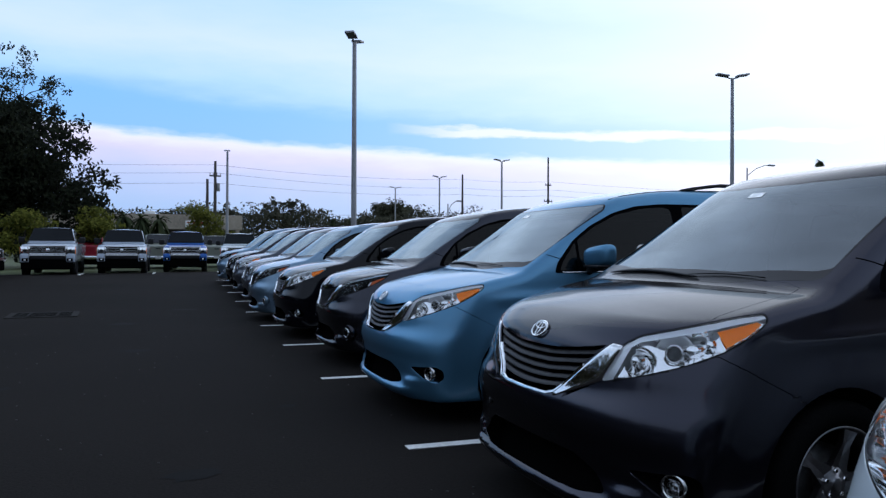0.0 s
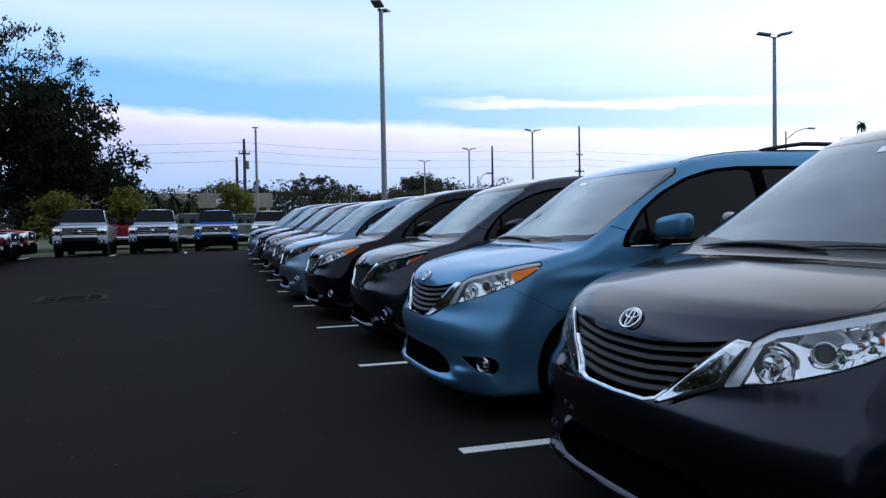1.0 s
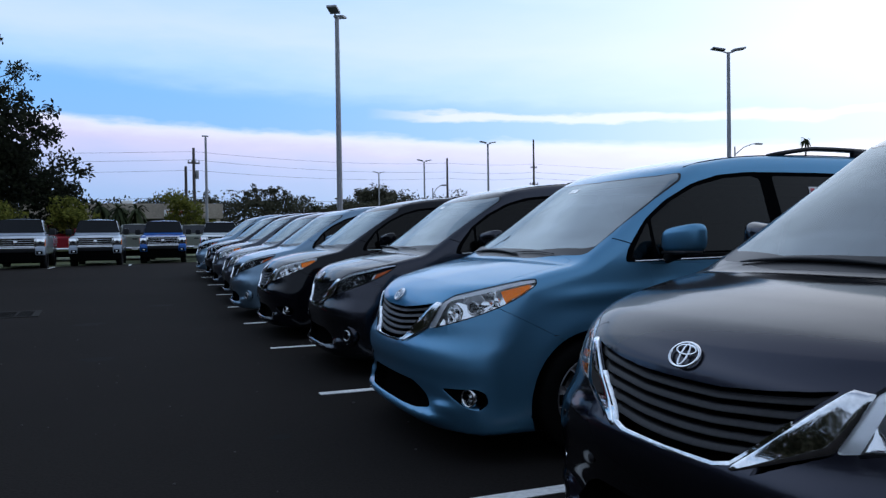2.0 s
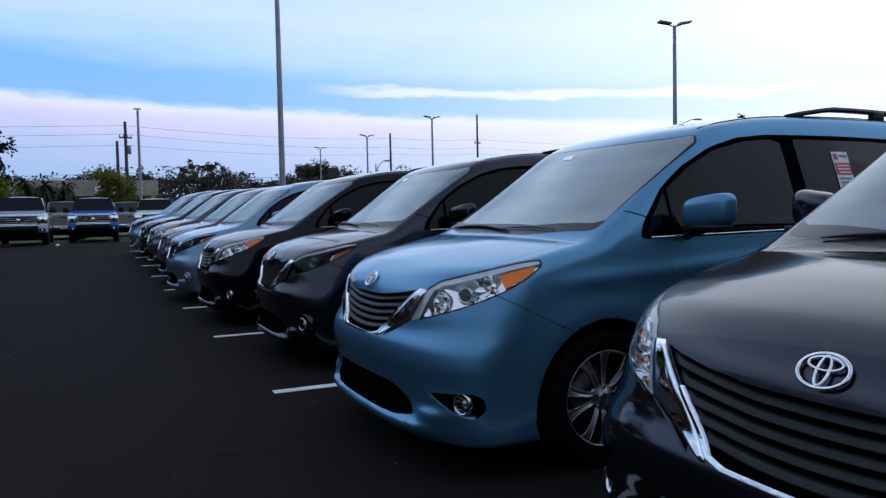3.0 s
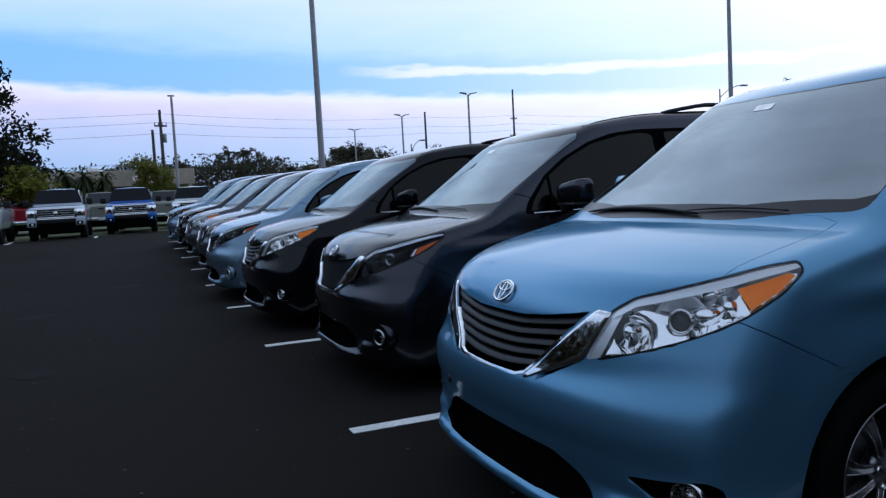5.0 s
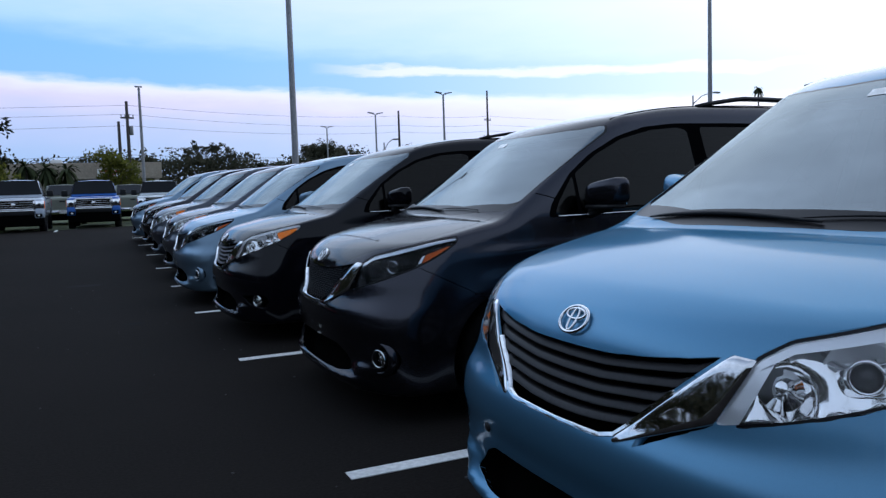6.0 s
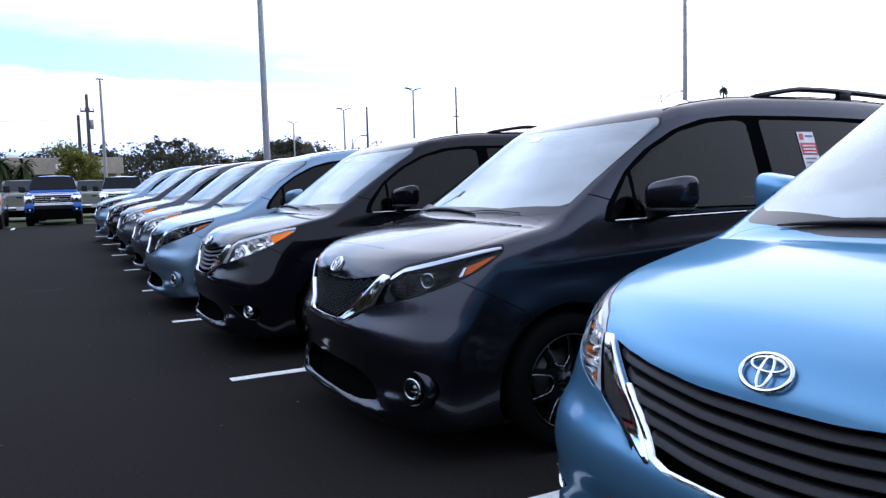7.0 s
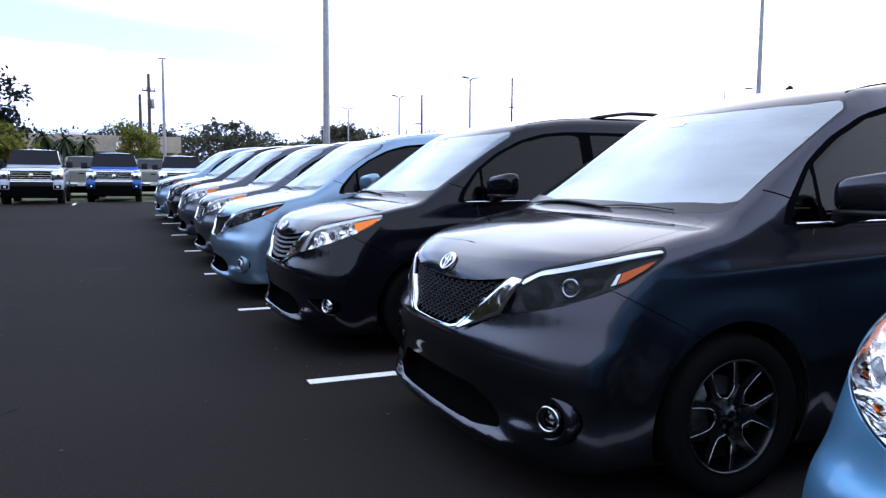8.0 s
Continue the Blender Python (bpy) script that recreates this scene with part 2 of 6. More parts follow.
GREYPRINT = mat("grey_print", (0.2, 0.2, 0.22), 0.7)
DARKGLASS = mat("dark_glass", (0.004, 0.004, 0.005), 0.04, spec=0.7)
MIRROR = mat("mirror_glass", (0.8, 0.82, 0.84), 0.02, 1.0)

PAINT = {
    "slate": paint("dark_slate_paint", (0.029, 0.029, 0.041), 0.93, 0.28, 1.36),
    "sky": paint("light_blue_paint", (0.115, 0.264, 0.41), 0.74, 0.37, 1.3),
    "graphite": paint("graphite_paint", (0.033, 0.034, 0.044), 0.93, 0.27, 1.36),
    "black": paint("black_paint", (0.003, 0.003, 0.005), 0.0, 0.5, 1.34),
    "silver": paint("silver_paint", (0.20, 0.29, 0.38), 0.82, 0.34, 1.3),
    "grey": paint("grey_paint", (0.08, 0.087, 0.105), 0.8, 0.38, 1.3),
    "white": paint("white_paint", (0.62, 0.68, 0.7), 0.1),
    "blue": paint("blue_paint", (0.024, 0.10, 0.36), 0.5),
    "pearl": paint("pearl_silver_paint", (0.38, 0.43, 0.50), 0.3, 0.38),
    "red": paint("red_paint", (0.22, 0.012, 0.02), 0.3),
    "olive": paint("sage_paint", (0.2, 0.21, 0.17), 0.3),
}
# ---- mesh helpers ----
def part(name, bm, material, parent=None, label="", smooth=True, kind=""):
    """Links a bmesh as one mesh object under a thing or a part."""
    me = bpy.data.meshes.new(name)
    bm.to_mesh(me)
    bm.free()
    for m in material if isinstance(material, (list, tuple)) else [material]:
        me.materials.append(m)
    if smooth:
        me.polygons.foreach_set("use_smooth", [True] * len(me.polygons))
    ob = new(name, me)
    ob.parent = parent
    if label or kind:
        tagged(ob, label=label, kind=kind)
    return ob


def thing(name, m, label, category, group=""):
    ob = new(name)
    ob.empty_display_size = 0.3
    ob.matrix_basis = m
    return tagged(ob, label=label, category=category, group=group)


def add_box(bm, lo, hi, bevel=0.0, m=None, segs=2):
    c = [(a + b) / 2 for a, b in zip(lo, hi)]
    s = [b - a for a, b in zip(lo, hi)]
    mm = Matrix.Translation(c) @ Matrix.Diagonal((*s, 1))
    if m is not None:
        mm = m @ mm
    vs = bmesh.ops.create_cube(bm, size=1, matrix=mm)["verts"]
    if bevel:
        es = list({e for v in vs for e in v.link_edges})
        bmesh.ops.bevel(bm, geom=es, offset=bevel, segments=segs, profile=0.6, affect="EDGES")
    return bm


def box(lo, hi, bevel=0.0, m=None):
    return add_box(bmesh.new(), lo, hi, bevel, m)


def add_tube(bm, pts, radii, sides=10, cap=True):
    """A round bar through the points, with a radius at each."""
    rings = []
    pts = [Vector(p) for p in pts]
    for i, p in enumerate(pts):
        d = (pts[min(i + 1, len(pts) - 1)] - pts[max(i - 1, 0)]).normalized()
        a = d.orthogonal().normalized() if i == 0 else (a - d * a.dot(d)).normalized()
        b = d.cross(a)
        r = radii[i] if isinstance(radii, (list, tuple)) else radii
        rings.append([bm.verts.new(p + (a * math.cos(t) + b * math.sin(t)) * r) for t in [2 * math.pi * k / sides for k in range(sides)]])
    for r0, r1 in zip(rings, rings[1:]):
        for k in range(sides):
            bm.faces.new((r0[k], r0[(k + 1) % sides], r1[(k + 1) % sides], r1[k]))
    if cap:
        bm.faces.new(rings[0][::-1])
        bm.faces.new(rings[-1])
    return bm


def tube(pts, radii, sides=10, cap=True):
    return add_tube(bmesh.new(), pts, radii, sides, cap)


def add_lathe(bm, profile, segs=48, m=None, close=False):
    """Turns a profile of (radius, y) round the y axis."""
    m = m or Matrix()
    rings = [[bm.verts.new(m @ Vector((r * math.cos(a), y, r * math.sin(a)))) for a in [2 * math.pi * k / segs for k in range(segs)]] for r, y in profile]
    pairs = list(zip(rings, rings[1:])) + ([(rings[-1], rings[0])] if close else [])
    for r0, r1 in pairs:
        for k in range(segs):
            bm.faces.new((r0[k], r1[k], r1[(k + 1) % segs], r0[(k + 1) % segs]))
    if not close:
        for ring, flip in ((rings[0], False), (rings[-1], True)):
            if (Vector(ring[0].co) - Vector(ring[segs // 2].co)).length > 1e-4:
                bm.faces.new(ring[::-1] if flip else ring)
    bmesh.ops.recalc_face_normals(bm, faces=bm.faces)
    return bm


def lathe(profile, segs=48, m=None, close=False):
    return add_lathe(bmesh.new(), profile, segs, m, close)


# ---- the minivan's skin, as a smooth field over (length, half width, height) ----
CURVES = {}


def curve(x, xs, ys):
    """A smooth curve through a few stations."""
    key = (xs, ys)
    if key not in CURVES:
        a, b = np.asarray(xs, float), np.asarray(ys, float)
        CURVES[key] = (a, b, np.gradient(b, a))
    xs, ys, d = CURVES[key]
    i = np.clip(np.searchsorted(xs, x) - 1, 0, len(xs) - 2)
    h = xs[i + 1] - xs[i]
    t = np.clip((x - xs[i]) / h, 0, 1)
    return (2 * t**3 - 3 * t**2 + 1) * ys[i] + (t**3 - 2 * t**2 + t) * h * d[i] + (3 * t**2 - 2 * t**3) * ys[i + 1] + (t**3 - t**2) * h * d[i + 1]


def smax(a, b, k):
    h = np.clip(0.5 + 0.5 * (a - b) / k, 0, 1)
    return b + (a - b) * h + k * h * (1 - h)


def smin(a, b, k):
    return -smax(-a, -b, k)


HUB_X, HUB_Z, REAR_HUB_X = 0.975, 0.345, 4.005


def skin(x, y, z):
    y = np.abs(y)
    # side: sill, waist, shoulder, then the lean of the windows
    wide = curve(z, (0.1, 0.3, 0.55, 0.8, 1.0, 1.13, 1.3, 1.5, 1.68, 1.9), (0.93, 0.955, 0.972, 0.972, 0.957, 0.935, 0.885, 0.822, 0.762, 0.69))
    wide = wide - 0.02 * np.exp(-(((x - 0.45) / 0.35) ** 2)) - 0.05 * np.clip((x - 4.2) / 0.9, 0, 1) ** 2
    for hx in (HUB_X, REAR_HUB_X):
        d = np.hypot(x - hx, z - HUB_Z)
        wide = wide + 0.014 * np.exp(-(((d - 0.42) / 0.10) ** 2)) * np.clip((z - 0.2) / 0.2, 0, 1)
    # crease that runs back from the headlamp over the wheel arch
    wide = wide + 0.011 * np.exp(-(((z - 0.93 - 0.05 * np.clip(x - 0.7, 0, 3)) / 0.045) ** 2)) * np.clip((x - 0.6) / 0.3, 0, 1)
    side = y - wide
    # nose: upright bumper, raked grille, swept back in plan towards the lamps
    nose = curve(z, (0.1, 0.19, 0.228, 0.252, 0.285, 0.46, 0.56, 0.64, 0.70, 0.80, 0.92, 1.0, 1.2), (0.12, 0.05, 0.008, 0.0, 0.03, 0.028, 0.004, 0.012, 0.042, 0.066, 0.105, 0.15, 0.3))
    # the lip runs out towards the corners, where the bumper tucks under
    tuck = curve(z, (0.1, 0.2, 0.3, 0.40, 0.46, 0.56), (0.12, 0.07, 0.045, 0.03, 0.028, 0.004))
    w = np.clip((y - 0.6) / 0.2, 0, 1)
    w = w * w * (3 - 2 * w) * (z < 0.46)
    nose = nose + (tuck - nose) * w
    sweep = curve(z, (0.1, 0.3, 0.45, 0.62, 0.8, 1.0, 1.2), (0.52, 0.46, 0.46, 0.53, 0.62, 0.70, 0.80))
    # a shelf under the fog lamps
    k = np.clip((0.37 - z) / 0.05, 0, 1)
    nose = nose - 0.026 * k * k * (3 - 2 * k) * np.clip((z - 0.2) / 0.1, 0, 1) * np.exp(-(((y - 0.72) / 0.11) ** 2))
    u = np.clip(y / 1.0, 0, 0.999)
    nose = nose + sweep * (1 - (1 - u**2.62) ** (1 / 2.62))
    front = (nose - x) * 0.8
    # tail
    tail = curve(z, (0.1, 0.3, 0.6, 1.0, 1.3, 1.6, 1.8), (5.0, 5.06, 5.08, 5.03, 4.93, 4.78, 4.6)) - 0.22 * u**3
    rear = x - tail
    # bonnet, windscreen and roof
    hood = curve(x, (-0.2, 0.1, 0.25, 0.45, 0.7, 0.95, 1.3, 5.0), (0.80, 0.955, 1.02, 1.075, 1.122, 1.155, 1.17, 1.2)) - 0.075 * np.clip(y / 0.9, 0, 1.2) ** 2.4 * np.clip(1.35 - x, 0, 1)
    s = x - 0.83 - (0.16 + 0.35 * np.clip((x - 0.9) / 0.9, 0, 1.1)) * y**2
    pane = 1.145 + 0.775 * s - 0.06 * s * (s - 0.68)
    roof = curve(x, (1.2, 1.5, 1.8, 2.2, 2.9, 3.8, 4.6, 5.2), (1.615, 1.682, 1.758, 1.828, 1.864, 1.848, 1.785, 1.68)) - 0.075 * y**2.2
    top = z - smin(smax(hood, pane, 0.03), roof, 0.06)
    f = smax(side, front, 0.09)
    f = smax(f, rear, 0.14)
    f = smax(f, top, 0.075)
    return smax(f, 0.17 - z, 0.03)


def slope(p, h=0.004):
    x, y, z = p.T
    g = np.stack([skin(x + h, y, z) - skin(x - h, y, z), skin(x, y + h, z) - skin(x, y - h, z), skin(x, y, z + h) - skin(x, y, z - h)], 1) / (2 * h)
    return g


def settle(p, keep_mid=None, turns=5):
    """Draws points onto the skin."""
    for _ in range(turns):
        g = slope(p)
        d = skin(*p.T) / np.maximum((g**2).sum(1), 0.05)
        p = p - g * np.clip(d, -0.03, 0.03)[:, None]
        if keep_mid is not None:
            p[keep_mid, 1] = 0
    return p


def net():
    """Half of the skin as a net of squares, finer at the nose."""
    xs = np.concatenate([np.arange(-0.06, 1.9, 0.021), np.arange(1.9, 5.2, 0.05)])
    ys = np.concatenate([np.arange(-0.024, 0.6, 0.024), np.arange(0.6, 1.08, 0.021)])
    zs = np.arange(0.11, 1.91, 0.0215)
    X, Y, Z = np.meshgrid(xs, ys, zs, indexing="ij")
    # the field on the far side of the middle plane mirrors the near side
    v = skin(X, Y, Z)
    ins = v < 0
    n = [len(a) - 1 for a in (xs, ys, zs)]
    corners = [(a, b, c) for a in (0, 1) for b in (0, 1) for c in (0, 1)]

    def cut(arr, a, b, c):
        return arr[a:a + n[0], b:b + n[1], c:c + n[2]]

    cnt = sum(cut(ins, *k).astype(int) for k in corners)
    live = (cnt > 0) & (cnt < 8)
    idx = -np.ones(live.shape, int)
    idx[live] = np.arange(live.sum())
    acc = np.zeros(live.shape + (3,))
    num = np.zeros(live.shape)
    for k in corners:
        for ax in range(3):
            if k[ax]:
                continue
            k2 = list(k)
            k2[ax] = 1
            a, b = cut(v, *k), cut(v, *k2)
            cross = (a < 0) != (b < 0)
            t = np.where(cross, a / np.where(a == b, 1, a - b), 0)
            for i, arr in enumerate((X, Y, Z)):
                p0, p1 = cut(arr, *k), cut(arr, *k2)
                acc[..., i] += np.where(cross, p0 + (p1 - p0) * t, 0)
            num += cross
    pts = acc[live] / num[live][:, None]
    quads = []
    for ax in range(3):
        sl = [slice(1, n[i]) for i in range(3)]
        sl[ax] = slice(0, n[ax])
        a = ins[sl[0], sl[1], sl[2]]
        s2 = list(sl)
        s2[ax] = slice(1, n[ax] + 1)
        b = ins[s2[0], s2[1], s2[2]]
        where = np.argwhere(a != b)
        b1, b2 = [i for i in range(3) if i != ax]
        base = where + np.array([0 if i == ax else 1 for i in range(3)])
        flip = a[tuple(where.T)]
        if ax == 1:
            flip = ~flip
        offs = [(0, 0), (1, 0), (1, 1), (0, 1)]
        q = []
        for da, db in offs:
            c = base.copy()
            c[:, b1] -= da
            c[:, b2] -= db
            q.append(idx[tuple(c.T)])
        q = np.stack(q, 1)
        q[~flip] = q[~flip][:, ::-1]
        quads.append(q)
    return settle(pts), np.concatenate(quads)


# views in which outlines are drawn on the skin: across, up, and the way looked
VIEWS = {
    "front": (Vector((0, 1, 0)), Vector((0, 0, 1)), Vector((1, 0, 0))),
    "side": (Vector((1, 0, 0)), Vector((0, 0, 1)), Vector((0, -1, 0))),
    "corner": (Vector((0.7071, 0.7071, 0)), Vector((0, 0, 1)), Vector((0.7071, -0.7071, 0))),
    "top": (Vector((1, 0, 0)), Vector((0, 1, 0)), Vector((0, 0, -1))),
    "screen": (Vector((0, 1, 0)), Vector((0.8, 0, 0.6)), Vector((0.6, 0, -0.8))),
}


def inside(poly, u, v):
    hit = False
    for (x0, y0), (x1, y1) in zip(poly, poly[1:] + poly[:1]):
        if (y0 > v) != (y1 > v) and u < (x1 - x0) * (v - y0) / (y1 - y0) + x0:
            hit = not hit
    return hit


def widen(poly, d):
    """The outline moved outwards by d."""
    area = sum(a[0] * b[1] - b[0] * a[1] for a, b in zip(poly, poly[1:] + poly[:1]))
    sgn = 1 if area > 0 else -1
    out = []
    for p0, p1, p2 in zip(poly[-1:] + poly[:-1], poly, poly[1:] + poly[:1]):
        a, b = Vector(p1) - Vector(p0), Vector(p2) - Vector(p1)
        na, nb = Vector((a.y, -a.x)).normalized() * sgn, Vector((b.y, -b.x)).normalized() * sgn
        m = (na + nb).normalized()
        out.append(tuple(Vector(p1) + m * d / max(0.45, m.dot(na))))
    return out


def rounded(poly, r, n=3):
    """The outline with its corners cut round."""
    out = []
    for p0, p1, p2 in zip(poly[-1:] + poly[:-1], poly, poly[1:] + poly[:1]):
        p0, p1, p2 = Vector(p0), Vector(p1), Vector(p2)
        rr = min(r, (p0 - p1).length * 0.45, (p2 - p1).length * 0.45)
        a, b = p1 + (p0 - p1).normalized() * rr, p1 + (p2 - p1).normalized() * rr
        for k in range(n + 1):
            t = k / n
            out.append(tuple(a * (1 - t) ** 2 + p1 * 2 * t * (1 - t) + b * t * t))
    return out


def score(bm, view, poly, closed=True):
    """Cuts an outline into the skin along the way looked."""
    U, V, D = VIEWS[view]
    segs = list(zip(poly, poly[1:] + poly[:1])) if closed else list(zip(poly, poly[1:]))
    us, vs = [p[0] for p in poly], [p[1] for p in poly]
    pad = 0.06
    pool = [f for f in bm.faces if f.normal.dot(D) < 0.15 and min(us) - pad < U.dot(f.verts[0].co) < max(us) + pad and min(vs) - pad < V.dot(f.verts[0].co) < max(vs) + pad]
    for a, b in segs:
        a2, b2 = Vector(a), Vector(b)
        if (b2 - a2).length < 1e-5:
            continue
        e = (b2 - a2).normalized()
        L = (b2 - a2).length
        nrm = (U * -e.y + V * e.x)
        org = U * a2.x + V * a2.y
        near = []
        for f in pool:
            if not f.is_valid:
                continue
            uv = [(U.dot(v.co) - a2.x, V.dot(v.co) - a2.y) for v in f.verts]
            al = [u * e.x + v * e.y for u, v in uv]
            ac = [-u * e.y + v * e.x for u, v in uv]
            if max(al) > -0.001 and min(al) < L + 0.001 and max(ac) > 0 and min(ac) < 0:
                near.append(f)
        if near:
            geom = list(near) + list({x for f in near for x in f.edges}) + list({x for f in near for x in f.verts})
            res = bmesh.ops.bisect_plane(bm, geom=geom, dist=1e-5, plane_co=org, plane_no=nrm)
            pool = [f for f in pool if f.is_valid] + [g for g in res["geom"] if isinstance(g, bmesh.types.BMFace)]
            pool = list(dict.fromkeys(pool))


def circle(cx, cy, r, n=40, a0=0.0, a1=360.0):
    return [(cx + r * math.cos(radians(a0 + (a1 - a0) * k / n)), cy + r * math.sin(radians(a0 + (a1 - a0) * k / n))) for k in range(n)]


# outlines: headlamp, bright wing, grille, openings, panels, glass
LAMP = rounded([(0.452, 0.752), (0.545, 0.905), (0.62, 0.948), (0.80, 0.99), (1.0, 1.035), (1.085, 1.045), (1.095, 1.02), (1.04, 0.965), (0.94, 0.905), (0.80, 0.85), (0.62, 0.795)], 0.02)
WING = [(0.262, 0.655), (0.452, 0.752), (0.545, 0.905), (0.515, 0.905), (0.40, 0.795), (0.285, 0.69)]
GRILLE = [(-0.05, 0.652), (0.21, 0.658), (0.265, 0.672), (0.395, 0.788), (0.52, 0.9), (0.43, 0.884), (0.28, 0.866), (0.16, 0.855), (-0.05, 0.853)]
INTAKE = rounded([(-0.3, 0.274), (-0.3, 0.43), (0.40, 0.43), (0.52, 0.38), (0.60, 0.300), (0.45, 0.276)], 0.025)
FOG = rounded([(0.585, 0.428), (0.82, 0.446), (0.872, 0.42), (0.882, 0.362), (0.835, 0.322), (0.74, 0.342)], 0.02)
AMBER_EDGE = [(0.915, 0.985), (1.06, 1.022), (1.078, 1.012), (1.03, 0.968), (0.955, 0.922)]
AMBER_SPORT = [(0.952, 0.958), (1.05, 0.998), (1.07, 1.002), (1.03, 0.968), (0.965, 0.925), (0.938, 0.915)]
TURN_SPORT = [(0.935, 0.953), (0.947, 0.956), (0.933, 0.914), (0.915, 0.909)]
BEZEL_EDGE = [(0.545, 0.885), (0.62, 0.928), (0.80, 0.968), (1.0, 1.015), (1.1, 1.035)]
FOG_ROUND = circle(0.765, 0.392, 0.076, 28)
INNER_EDGE = [(0.492, 0.745), (0.592, 0.93)]
SCREEN_EDGE = rounded([(-0.4, 1.345), (0.4, 1.372), (0.80, 1.495), (0.828, 1.53), (0.80, 1.80), (0.752, 2.40), (0.714, 2.458), (0.6, 2.358), (0.4, 2.262), (0.2, 2.208), (-0.2, 2.19)], 0.02)
SCREEN_IN = rounded([(-0.4, 1.438), (0.4, 1.462), (0.765, 1.558), (0.818, 1.603), (0.793, 1.80), (0.742, 2.395), (0.706, 2.445), (0.6, 2.344), (0.4, 2.248), (0.2, 2.194), (-0.2, 2.176)], 0.02)
WINDOWS = [
    rounded([(1.265, 1.145), (1.43, 1.147), (1.43, 1.37), (1.30, 1.215)], 0.015),
    rounded([(1.455, 1.147), (2.40, 1.16), (2.395, 1.655), (2.32, 1.672), (2.1, 1.655), (1.85, 1.598), (1.64, 1.503), (1.455, 1.385)], 0.02),
    rounded([(2.52, 1.162), (3.66, 1.175), (3.66, 1.655), (3.2, 1.675), (2.51, 1.677)], 0.025),
    rounded([(3.78, 1.178), (4.62, 1.20), (4.52, 1.53), (4.30, 1.62), (3.78, 1.643)], 0.03),
]
GLASS_BAND = rounded([(1.215, 1.128), (2.45, 1.137), (4.68, 1.175), (4.56, 1.56), (4.33, 1.65), (3.6, 1.69), (2.9, 1.705), (2.3, 1.70), (2.05, 1.676), (1.82, 1.613), (1.6, 1.507), (1.42, 1.385), (1.25, 1.21)], 0.03)
HOOD = [(-0.1, -0.1), (0.862, -0.1), (0.885, 0.45), (0.94, 0.72), (0.93, 0.79), (0.84, 0.80), (0.70, 0.80), (0.58, 0.80), (0.50, 0.80), (0.42, 0.815), (0.36, 0.80), (-0.1, 0.5)]
BUMPER_SEAM = [(0.36, 0.905), (0.70, 0.735)]
FRONT_DOOR = rounded([(1.375, 1.115), (1.40, 0.95), (1.42, 0.42), (1.48, 0.31), (2.47, 0.31), (2.475, 1.115)], 0.03)
SLIDE_DOOR = rounded([(2.485, 1.115), (2.48, 0.31), (3.45, 0.31), (3.66, 0.55), (3.75, 0.80), (3.75, 1.115)], 0.03)


